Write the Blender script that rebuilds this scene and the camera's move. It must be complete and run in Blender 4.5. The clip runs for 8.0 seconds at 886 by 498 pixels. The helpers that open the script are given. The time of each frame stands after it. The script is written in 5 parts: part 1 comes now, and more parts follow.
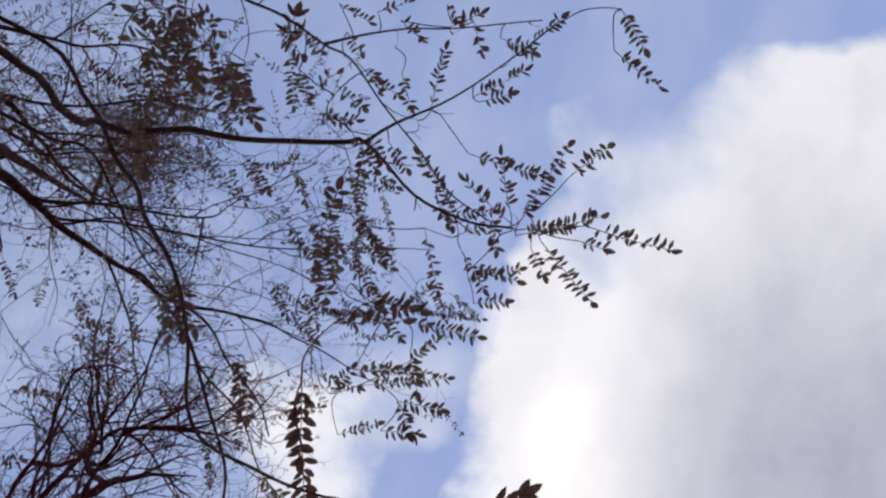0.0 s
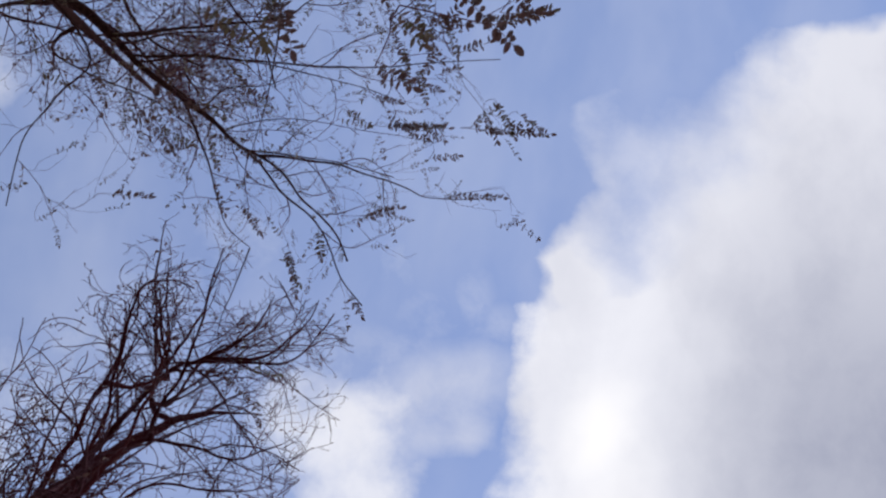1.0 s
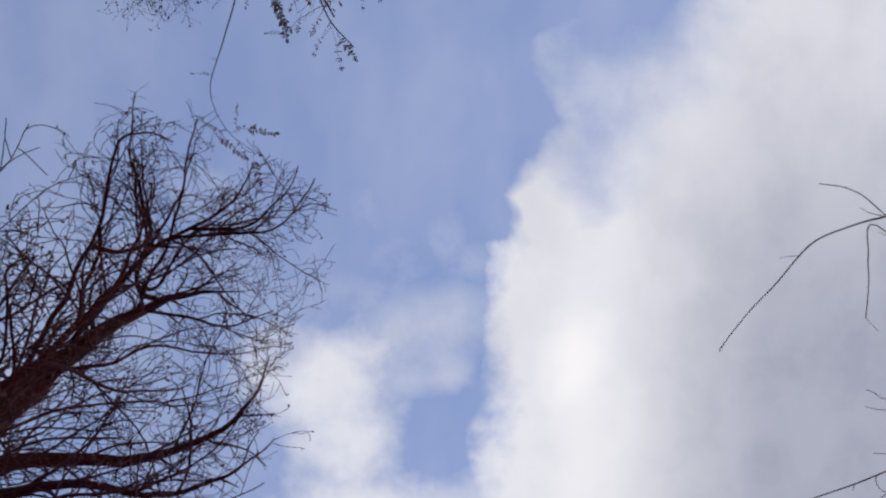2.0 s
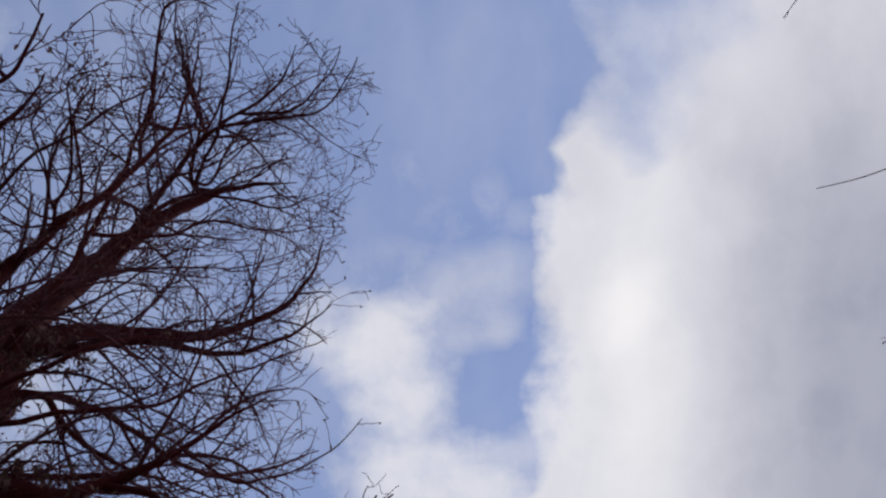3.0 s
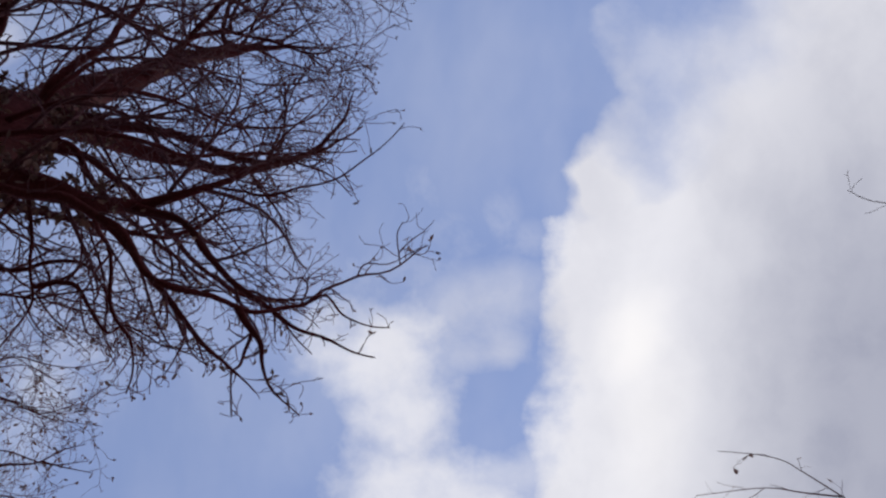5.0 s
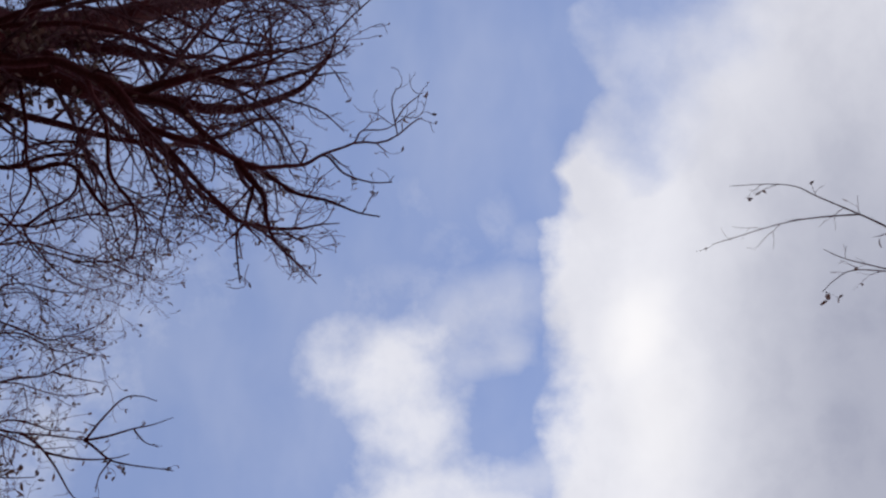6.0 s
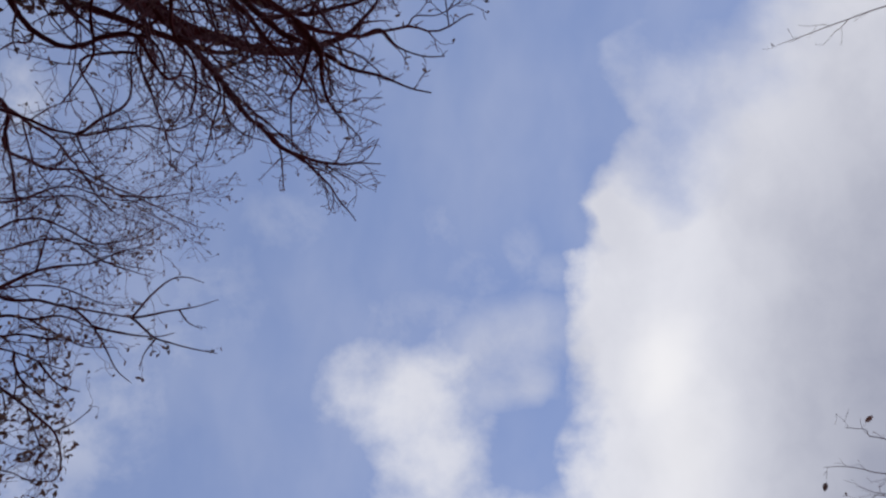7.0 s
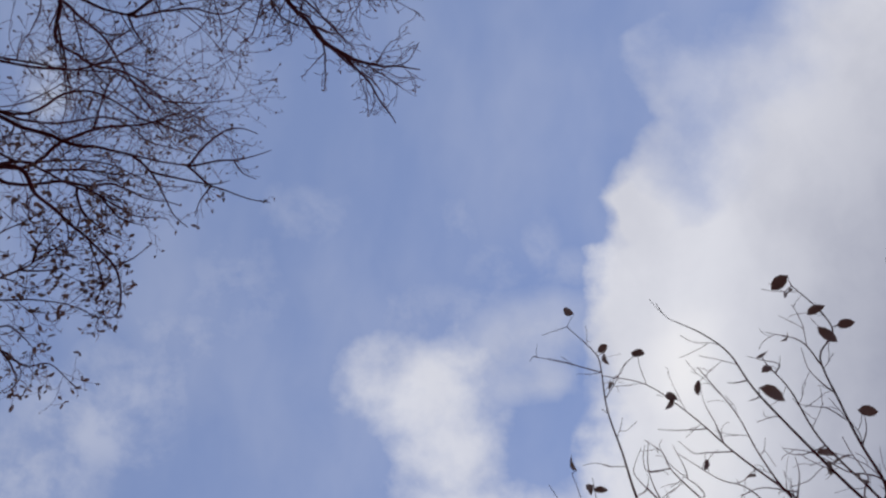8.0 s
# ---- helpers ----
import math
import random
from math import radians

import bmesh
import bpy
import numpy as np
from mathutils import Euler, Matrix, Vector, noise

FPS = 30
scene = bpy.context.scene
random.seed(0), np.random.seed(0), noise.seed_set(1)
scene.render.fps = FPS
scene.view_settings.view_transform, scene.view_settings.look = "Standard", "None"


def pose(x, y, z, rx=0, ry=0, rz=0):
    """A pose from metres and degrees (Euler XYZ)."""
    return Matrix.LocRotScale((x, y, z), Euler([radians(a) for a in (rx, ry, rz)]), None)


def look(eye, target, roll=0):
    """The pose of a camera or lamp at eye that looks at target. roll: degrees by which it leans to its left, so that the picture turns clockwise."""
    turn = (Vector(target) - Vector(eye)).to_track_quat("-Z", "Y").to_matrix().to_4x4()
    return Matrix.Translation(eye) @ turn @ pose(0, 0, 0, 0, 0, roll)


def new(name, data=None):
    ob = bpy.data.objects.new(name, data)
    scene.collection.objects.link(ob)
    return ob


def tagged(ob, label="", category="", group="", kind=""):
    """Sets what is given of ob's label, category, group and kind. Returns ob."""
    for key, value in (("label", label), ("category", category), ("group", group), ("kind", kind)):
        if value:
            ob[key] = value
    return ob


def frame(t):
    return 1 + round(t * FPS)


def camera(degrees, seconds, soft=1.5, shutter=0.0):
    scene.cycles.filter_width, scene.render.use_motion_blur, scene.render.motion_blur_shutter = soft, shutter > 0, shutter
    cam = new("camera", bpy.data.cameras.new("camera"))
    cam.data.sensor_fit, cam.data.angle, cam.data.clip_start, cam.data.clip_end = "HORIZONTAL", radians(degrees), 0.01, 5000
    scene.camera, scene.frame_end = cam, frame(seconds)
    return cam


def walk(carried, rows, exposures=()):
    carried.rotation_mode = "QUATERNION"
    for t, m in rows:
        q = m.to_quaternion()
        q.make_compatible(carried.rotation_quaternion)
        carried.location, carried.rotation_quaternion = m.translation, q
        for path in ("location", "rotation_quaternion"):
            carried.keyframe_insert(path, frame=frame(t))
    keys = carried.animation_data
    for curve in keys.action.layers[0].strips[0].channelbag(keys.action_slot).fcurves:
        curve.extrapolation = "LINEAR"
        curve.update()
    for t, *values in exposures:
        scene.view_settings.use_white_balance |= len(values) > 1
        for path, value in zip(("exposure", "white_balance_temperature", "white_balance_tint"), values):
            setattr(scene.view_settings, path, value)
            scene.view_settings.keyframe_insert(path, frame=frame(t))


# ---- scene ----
cam = camera(63.10, 8.0, soft=2.4)
PATH = [  # seconds, place, turn
    (0.0, 0.216, 0.003, 1.592, 183.74, 3.92, -10.66),
    (0.2, 0.236, 0.229, 1.594, 183.74, 4.85, -10.18),
    (0.4, 0.235, 0.465, 1.601, 184.15, 5.02, -10.68),
    (0.5, 0.226, 0.589, 1.605, 184.06, 3.79, -9.31),
    (0.6, 0.213, 0.716, 1.609, 181.88, 1.35, -4.10),
    (0.8, 0.184, 0.963, 1.612, 182.92, 0.40, -4.10),
    (1.0, 0.160, 1.208, 1.613, 184.19, 1.22, -7.86),
    (1.2, 0.143, 1.452, 1.612, 183.20, 1.21, -7.83),
    (2.3, 0.127, 2.846, 1.592, 178.55, 3.93, -3.10),
    (2.5, 0.135, 3.091, 1.582, 177.39, 3.67, -4.15),
    (2.8, 0.134, 3.453, 1.574, 176.40, 2.50, -2.82),
    (3.0, 0.127, 3.690, 1.572, 176.56, -0.08, -0.93),
    (3.2, 0.113, 3.925, 1.572, 177.30, -2.19, 0.66),
    (3.5, 0.087, 4.276, 1.575, 177.49, -2.85, 1.58),
    (3.8, 0.061, 4.627, 1.585, 179.49, -0.29, -1.57),
    (4.0, 0.041, 4.861, 1.595, 179.14, -0.83, -0.33),
    (4.2, 0.016, 5.093, 1.608, 177.80, -2.81, 1.82),
    (4.5, -0.027, 5.441, 1.632, 177.38, -1.26, -3.08),
    (4.7, -0.050, 5.673, 1.647, 177.45, -0.85, -5.05),
    (5.8, -0.048, 6.990, 1.638, 179.21, -1.68, 2.10),
    (6.0, -0.058, 7.220, 1.635, 178.62, -0.58, 0.91),
    (6.2, -0.079, 7.453, 1.636, 177.95, -0.15, 1.87),
    (6.5, -0.127, 7.804, 1.639, 179.67, -0.73, 1.60),
    (6.7, -0.168, 8.034, 1.632, 178.10, -3.30, 4.91),
    (7.0, -0.237, 8.378, 1.613, 180.93, -2.59, -0.71),
    (7.3, -0.302, 8.737, 1.592, 180.36, -2.45, -3.82),
    (7.5, -0.347, 8.980, 1.577, 180.28, -2.47, -5.40),
    (7.8, -0.422, 9.343, 1.553, 181.02, -4.53, -2.34),
    (8.0, -0.474, 9.584, 1.534, 180.43, -4.06, -1.26),
]
walk(cam, [(row[0], pose(*row[1:])) for row in PATH],
     exposures=[(0.0, 0.23, 6850, 12), (0.5, 0.20, 6720, 12), (1.0, 0.13, 6560, 12), (2.5, -0.05, 6650, 12), (3.5, -0.08, 6650, 12),
                (4.5, 0.0, 6650, 12), (6.0, 0.04, 6600, 12), (6.5, -0.02, 6550, 12), (8.0, -0.16, 6500, 12)])
# ---- light ----
SUN = Vector((0.27, 0.15, 1.0)).normalized()
sun = new("sun", bpy.data.lights.new("sun", "SUN"))
sun.data.energy, sun.data.angle, sun.data.color = 1.0, radians(20), (1.0, 0.96, 0.9)
sun.matrix_world = look(SUN * 60, (0, 0, 0))


class Graph:
    """Short ways to add nodes to one node tree."""

    def __init__(self, tree):
        self.tree = tree
        tree.nodes.clear()

    def node(self, kind):
        return self.tree.nodes.new(kind)

    def plug(self, socket, value):
        if isinstance(value, bpy.types.NodeSocket):
            self.tree.links.new(value, socket)
        elif isinstance(value, (int, float)) and socket.type in {"RGBA", "VECTOR"}:
            socket.default_value = (value, value, value, 1)[: len(socket.default_value)]
        else:
            socket.default_value = value

    def math(self, op, a, b=0.0, clamp=False):
        n = self.node("ShaderNodeMath")
        n.operation, n.use_clamp = op, clamp
        self.plug(n.inputs[0], a), self.plug(n.inputs[1], b)
        return n.outputs[0]

    def vec(self, op, a, b):
        n = self.node("ShaderNodeVectorMath")
        n.operation = op
        self.plug(n.inputs[0], a), self.plug(n.inputs[1], b)
        return n.outputs[0]

    def step(self, value, low, high, to_low=0.0, to_high=1.0):
        n = self.node("ShaderNodeMapRange")
        n.interpolation_type = "SMOOTHSTEP"
        for socket, v in zip(n.inputs[:5], (value, low, high, to_low, to_high)):
            self.plug(socket, v)
        return n.outputs[0]

    def noise(self, vector, scale, detail=6.0, rough=0.55, color=False):
        n = self.node("ShaderNodeTexNoise")
        for key, v in (("Vector", vector), ("Scale", scale), ("Detail", detail), ("Roughness", rough)):
            self.plug(n.inputs[key], v)
        return n.outputs["Color" if color else "Fac"]

    def mix(self, factor, a, b):
        n = self.node("ShaderNodeMix")
        n.data_type = "RGBA"
        self.plug(n.inputs[0], factor), self.plug(n.inputs[6], a), self.plug(n.inputs[7], b)
        return n.outputs[2]

    def ramp(self, factor, stops, kind="LINEAR"):
        n = self.node("ShaderNodeValToRGB")
        n.color_ramp.interpolation = kind
        while len(n.color_ramp.elements) < len(stops):
            n.color_ramp.elements.new(0.5)
        for e, (at, c) in zip(n.color_ramp.elements, stops):
            e.position, e.color = at, (c, c, c, 1) if isinstance(c, (int, float)) else (*c, 1)
        self.plug(n.inputs[0], factor)
        return n.outputs[0]


# The sky: blue with one large bank of cloud and torn small ones beside it, laid out
# over the dome by how far a direction leans from the zenith (east, north).
world = bpy.data.worlds.new("sky")
scene.world = world
world.use_nodes = True
g = Graph(world.node_tree)
way = g.node("ShaderNodeTexCoord").outputs["Generated"]
axes = g.node("ShaderNodeSeparateXYZ")
g.plug(axes.inputs[0], way)
height = g.math("MAXIMUM", axes.outputs[2], 0.15)
east0, north0 = g.math("DIVIDE", axes.outputs[0], height), g.math("DIVIDE", axes.outputs[1], height)
flat = g.node("ShaderNodeCombineXYZ")
g.plug(flat.inputs[0], east0), g.plug(flat.inputs[1], north0)
plane = flat.outputs[0]
# torn edges: the plane is bent by coarse and fine turbulence
def bent_plane(start, scale, amount, detail, rough):
    bend = g.vec("SUBTRACT", g.noise(plane, scale, detail, rough, True), (0.5, 0.5, 0.5))
    out = g.vec("MULTIPLY_ADD", bend, (amount, amount, 0.0))
    g.tree.links.new(start, out.node.inputs[2])
    return out


plane1 = bent_plane(plane, 8.0, 0.05, 3.0, 0.5)
plane2 = bent_plane(plane1, 22.0, 0.018, 4.0, 0.5)
bent = g.node("ShaderNodeSeparateXYZ")
g.plug(bent.inputs[0], plane2)
east, north = bent.outputs[0], bent.outputs[1]


def lobe(e, n, re, rn):
    """How far a direction lies inside a rounded lobe of cloud (negative: outside)."""
    a = g.math("DIVIDE", g.math("SUBTRACT", east, e), re)
    b = g.math("DIVIDE", g.math("SUBTRACT", north, n), rn)
    r = g.math("SQRT", g.math("ADD", g.math("MULTIPLY", a, a), g.math("MULTIPLY", b, b)))
    return g.math("MULTIPLY", g.math("SUBTRACT", 1.0, r), min(re, rn))


def puff(e, n, re, rn, gain, soft=0.6):
    """A soft round veil of cloud round one direction (with a negative gain: a thin place)."""
    w = min(re, rn) * soft / 2
    return g.step(lobe(e, n, re, rn), -w, w, 0.0, gain)


def border(points):
    """How far east of a border a direction lies; the border is given from south to north."""
    line = g.ramp(g.math("DIVIDE", g.math("ADD", north, 0.6), 1.2), [((n + 0.6) / 1.2, e + 0.2) for n, e in points])
    return g.math("SUBTRACT", g.math("ADD", east, 0.2), line)


def total(start, parts):
    for p in parts:
        start = g.math("ADD", start, p)
    return start


billow = g.math("SUBTRACT", g.noise(plane, 13.0, 7.0, 0.58), 0.5)
thin = g.noise(plane1, 15.0, 7.0, 0.62)
# the great bank: its thick body, and the torn veil that reaches out before it
BANK = ((-0.60, 0.78), (-0.51, 0.63), (-0.475, 0.52), (-0.455, 0.45), (-0.40, 0.395), (-0.32, 0.384), (-0.25, 0.382), (-0.222, 0.362), (-0.19, 0.312),
        (-0.16, 0.29), (-0.12, 0.275), (-0.08, 0.262), (-0.05, 0.232), (-0.03, 0.19), (-0.012, 0.145), (0.0, 0.135), (0.03, 0.127), (0.07, 0.12), (0.10, 0.138), (0.134, 0.142),
        (0.205, 0.143), (0.222, 0.157), (0.245, 0.14), (0.29, 0.138), (0.355, 0.145), (0.41, 0.12), (0.48, 0.0), (0.60, -0.15))
VEIL = ((-0.60, 0.6), (-0.40, 0.32), (-0.335, 0.21), (-0.30, 0.162), (-0.27, 0.163), (-0.235, 0.172), (-0.205, 0.196), (-0.188, 0.212), (-0.172, 0.196),
        (-0.14, 0.182), (-0.105, 0.163), (-0.075, 0.144), (-0.06, 0.158), (-0.045, 0.157), (-0.005, 0.138), (0.07, 0.12), (0.60, 0.12))
fray = g.math("ADD", border(BANK), g.math("MULTIPLY", billow, 0.11))
looser = g.step(north, -0.09, -0.02, 2.6, 1.0)
cover = g.step(g.math("DIVIDE", fray, looser), -0.024, 0.04)
torn = g.step(g.math("ADD", border(VEIL), g.math("MULTIPLY", billow, 0.06)), -0.02, 0.03)
weight = total(g.step(thin, 0.3, 0.7, 0.42, 0.56), [puff(*p) for p in (
    (0.195, -0.08, 0.055, 0.045, 0.30, 1.4), (0.17, -0.10, 0.035, 0.03, 0.14, 1.6), (0.215, -0.16, 0.035, 0.05, 0.10, 1.6), (0.33, -0.245, 0.06, 0.05, 0.16, 1.6),
    (0.18, -0.30, 0.11, 0.08, -0.14, 1.7), (0.215, -0.05, 0.05, 0.035, 0.42, 1.5), (0.268, -0.12, 0.034, 0.085, -0.08, 1.9), (0.30, -0.315, 0.07, 0.035, -0.18, 1.6), (0.36, -0.40, 0.09, 0.05, -0.2, 1.8))])
torn = g.math("MULTIPLY", torn, g.math("MULTIPLY", weight, g.step(north, -0.42, -0.30)), True)
cover = g.math("SUBTRACT", g.math("ADD", cover, torn), g.math("MULTIPLY", cover, torn))
# the small cloud beside it
small = lobe(-0.095, 0.19, 0.10, 0.078)
for p in ((-0.165, 0.188, 0.045, 0.042), (-0.055, 0.265, 0.07, 0.10), (-0.045, 0.15, 0.055, 0.045), (-0.03, 0.39, 0.12, 0.09), (0.06, 0.41, 0.12, 0.065)):
    small = g.math("SMOOTH_MAX", small, lobe(*p))
    small.node.inputs[2].default_value = 0.03
body = g.step(g.math("ADD", small, g.math("MULTIPLY", billow, 0.10)), -0.045, 0.055, 0.0, 0.9)
cover = g.math("MAXIMUM", cover, g.math("MULTIPLY", body, g.step(thin, 0.3, 0.6, 0.86, 1.0)))
# thin cloud between the two, with a blue hole in it
veil = total(g.math("MULTIPLY", puff(0.055, 0.215, 0.17, 0.16, 0.48, 0.8), g.step(thin, 0.3, 0.65, 0.8, 1.1)), [puff(*p) for p in (
    (0.07, 0.185, 0.035, 0.03, 0.12, 1.6), (0.11, 0.085, 0.05, 0.03, 0.16, 1.6), (0.03, 0.115, 0.06, 0.035, 0.10, 1.6), (0.12, 0.14, 0.026, 0.055, -0.24, 1.6), (0.128, 0.195, 0.028, 0.04, -0.16, 1.7), (0.05, 0.15, 0.03, 0.03, -0.10, 1.6),
    (0.085, 0.268, 0.06, 0.058, -0.40, 1.3), (0.12, 0.24, 0.05, 0.04, -0.34, 1.2), (0.05, 0.235, 0.05, 0.035, -0.2, 1.6), (0.055, 0.305, 0.04, 0.04, -0.2, 1.6), (0.10, 0.36, 0.10, 0.045, 0.3, 1.5))])
veil.node.use_clamp = True
cover = g.math("MAXIMUM", cover, veil)
for p in ((-0.055, 0.085, 0.14, 0.05, 0.36, 1.6), (0.04, 0.06, 0.12, 0.04, 0.24, 1.8), (0.065, -0.012, 0.035, 0.06, 0.33, 1.9), (-0.048, -0.045, 0.05, 0.06, 0.30, 1.9), (0.0, 0.02, 0.05, 0.05, 0.3, 1.9), (0.044, -0.19, 0.022, 0.05, 0.28, 1.9), (0.10, 0.02, 0.04, 0.04, 0.34, 1.9),
          (-0.65, -0.23, 0.055, 0.05, 0.6, 1.8), (-0.265, -0.05, 0.085, 0.05, 0.30, 1.9),
          (-0.66, 0.33, 0.13, 0.10, 0.46, 1.9), (-0.585, 0.265, 0.12, 0.085, 0.50, 1.9), (-0.515, 0.20, 0.11, 0.08, 0.42, 1.9), (-0.45, 0.135, 0.11, 0.08, 0.36, 1.9), (-0.38, 0.06, 0.12, 0.10, 0.30, 1.9)):
    cover = g.math("MAXIMUM", cover, g.math("MULTIPLY", puff(*p), g.step(thin, 0.3, 0.65, 0.5, 1.0)))
# faint streaks in the blue, and broken cloud towards the horizon
streaks = g.step(g.noise(g.vec("MULTIPLY", plane1, (1.6, 0.8, 1.0)), 3.2, 4.0, 0.5), 0.35, 0.75, 0.14, 0.28)
cover = g.math("MAXIMUM", cover, streaks)
away = g.math("SQRT", g.math("ADD", g.math("MULTIPLY", east0, east0), g.math("MULTIPLY", north0, north0)))
broken = g.math("MULTIPLY", g.step(g.noise(plane1, 1.6, 6.0), 0.45, 0.6), g.step(away, 0.78, 1.2))
cover = g.math("MAXIMUM", cover, broken)
# the bank is thick and grey away from its lit edge, and brightest before the hidden sun
thick = g.math("MULTIPLY", g.step(east, 0.24, 0.58), g.step(north, -0.42, 0.12, 0.2, 0.80))
mottle = g.noise(g.vec("MULTIPLY", plane1, (1.2, 0.9, 1.0)), 6.5, 7.0, 0.58)
thick = g.math("ADD", thick, g.step(mottle, 0.38, 0.72, 0.0, 0.16), True)
thick = total(thick, [puff(0.06, 0.13, 0.14, 0.08, 0.16, 1.6), puff(0.205, -0.14, 0.05, 0.10, 0.15, 1.8)])
thick.node.use_clamp = True
cloud = g.mix(thick, (0.787, 0.808, 0.873, 1), (0.322, 0.349, 0.455, 1))
glow = g.math("MAXIMUM", puff(0.26, 0.15, 0.04, 0.06, 0.68, 1.9), g.math("MAXIMUM", puff(0.285, 0.25, 0.045, 0.11, 0.4, 1.9), puff(-0.075, 0.165, 0.05, 0.05, 0.25, 1.9)))
cloud = g.mix(glow, cloud, (1.0, 1.0, 1.0, 1))
air = g.node("ShaderNodeTexSky")
air.sky_type, air.sun_disc = "NISHITA", False
air.dust_density, air.ozone_density = 0.0, 3.0
air.sun_elevation, air.sun_rotation = math.asin(SUN.z), math.atan2(SUN.x, SUN.y)
blue = g.vec("MULTIPLY", air.outputs[0], (0.147, 0.143, 0.157))
back = g.node("ShaderNodeBackground")
g.plug(back.inputs[0], g.mix(cover, blue, cloud))
g.plug(back.inputs[1], 1.0)
g.plug(g.node("ShaderNodeOutputWorld").inputs[0], back.outputs[0])


# ---- materials ----
def material(name):
    m = bpy.data.materials.new(name)
    m.use_nodes = True
    return m, Graph(m.node_tree)


def finish(h, base, rough, bump=None, strength=0.4, distance=0.01, shine=0.5):
    s = h.node("ShaderNodeBsdfPrincipled")
    h.plug(s.inputs["Base Color"], base), h.plug(s.inputs["Roughness"], rough)
    s.inputs["Specular IOR Level"].default_value = shine
    if bump is not None:
        b = h.node("ShaderNodeBump")
        b.inputs["Strength"].default_value, b.inputs["Distance"].default_value = strength, distance
        h.plug(b.inputs["Height"], bump)
        h.plug(s.inputs["Normal"], b.outputs[0])
    h.plug(h.node("ShaderNodeOutputMaterial").inputs[0], s.outputs[0])
    return s


def bark_material(name, dark, light, moss):
    """Ridged bark with damp stains and a little moss."""
    m, h = material(name)
    at = h.node("ShaderNodeTexCoord").outputs["Object"]
    ridge = h.noise(h.vec("MULTIPLY", at, (60, 60, 14)), 1.0, 5.0, 0.6)
    stain = h.noise(at, 2.2, 4.0)
    base = h.mix(h.step(ridge, 0.3, 0.7), (*dark, 1), (*light, 1))
    base = h.mix(h.step(stain, 0.58, 0.72, 0.0, 0.5), base, (*moss, 1))
    finish(h, base, h.step(stain, 0.3, 0.7, 0.75, 0.95), ridge, 0.6, 0.01, 0.06)
    return m


def leaf_material(name, one, two, through_light):
    """A thin leaf: two tints, veins in relief, a little light passing through."""
    m, h = material(name)
    at = h.node("ShaderNodeTexCoord").outputs["Object"]
    pick = h.node("ShaderNodeNewGeometry").outputs["Random Per Island"]
    spots = h.noise(at, 90.0, 4.0)
    base = h.mix(pick, (*one, 1), (*two, 1))
    base = h.mix(h.step(spots, 0.55, 0.75, 0.0, 0.6), base, (one[0] * 0.5, one[1] * 0.45, one[2] * 0.4, 1))
    s = finish(h, base, 0.6, spots, 0.3, 0.002)
    t = h.node("ShaderNodeBsdfTranslucent")
    h.plug(t.inputs[0], base)
    j = h.node("ShaderNodeMixShader")
    j.inputs[0].default_value = through_light
    h.plug(j.inputs[1], s.outputs[0]), h.plug(j.inputs[2], t.outputs[0])
    out = [n for n in h.tree.nodes if n.type == "OUTPUT_MATERIAL"][0]
    h.plug(out.inputs[0], j.outputs[0])
    return m


BARK = bark_material("bark_brown", (0.060, 0.011, 0.015), (0.097, 0.023, 0.028), (0.058, 0.021, 0.023))
BARK_THIN = bark_material("bark_twig", (0.075, 0.029, 0.040), (0.14, 0.058, 0.074), (0.075, 0.050, 0.060))
BARK_RED = bark_material("bark_red", (0.04, 0.016, 0.016), (0.09, 0.04, 0.036), (0.05, 0.035, 0.028))
LEAF_GREEN = leaf_material("leaf_olive", (0.12, 0.10, 0.06), (0.16, 0.09, 0.07), 0.3)
LEAF_BROWN = leaf_material("leaf_brown", (0.15, 0.08, 0.076), (0.10, 0.056, 0.052), 0.28)
LEAF_DRY = leaf_material("leaf_dry", (0.20, 0.10, 0.085), (0.09, 0.045, 0.04), 0.28)


def ground_material():
    m, h = material("leaf_litter")
    at = h.node("ShaderNodeTexCoord").outputs["Object"]
    cells = h.node("ShaderNodeTexVoronoi")
    h.plug(cells.inputs["Vector"], at), h.plug(cells.inputs["Scale"], 14.0)
    worn = h.noise(at, 0.35, 5.0)
    base = h.mix(h.step(cells.outputs["Color"], 0.2, 0.8), (0.05, 0.032, 0.02, 1), (0.13, 0.085, 0.05, 1))
    base = h.mix(h.step(worn, 0.45, 0.65), base, (0.045, 0.06, 0.025, 1))
    finish(h, base, 0.95, cells.outputs["Distance"], 0.7, 0.03)
    return m


# ---- ground ----
def grid_mesh(name, size, n):
    verts, faces = [], []
    for j in range(n + 1):
        for i in range(n + 1):
            a, b = 2 * i / n - 1, 2 * j / n - 1
            x, y = size * a * abs(a) ** 1.6, size * b * abs(b) ** 1.6
            r = math.hypot(x, y)
            z = 0.05 * noise.noise(Vector((x * 0.35, y * 0.35, 0))) - 0.02 + 0.02 * min(r, 60) * noise.noise(Vector((x * 0.02, y * 0.02, 3)))
            verts.append((x, y + 5, z))
    for j in range(n):
        for i in range(n):
            k = j * (n + 1) + i
            faces.append((k, k + 1, k + n + 2, k + n + 1))
    me = bpy.data.meshes.new(name)
    me.from_pydata(verts, [], faces)
    return me


ground = new("ground", grid_mesh("ground", 2500, 90))
ground.data.materials.append(ground_material())
tagged(ground, "woodland floor of leaf litter and thin grass", "ground", kind="structure")


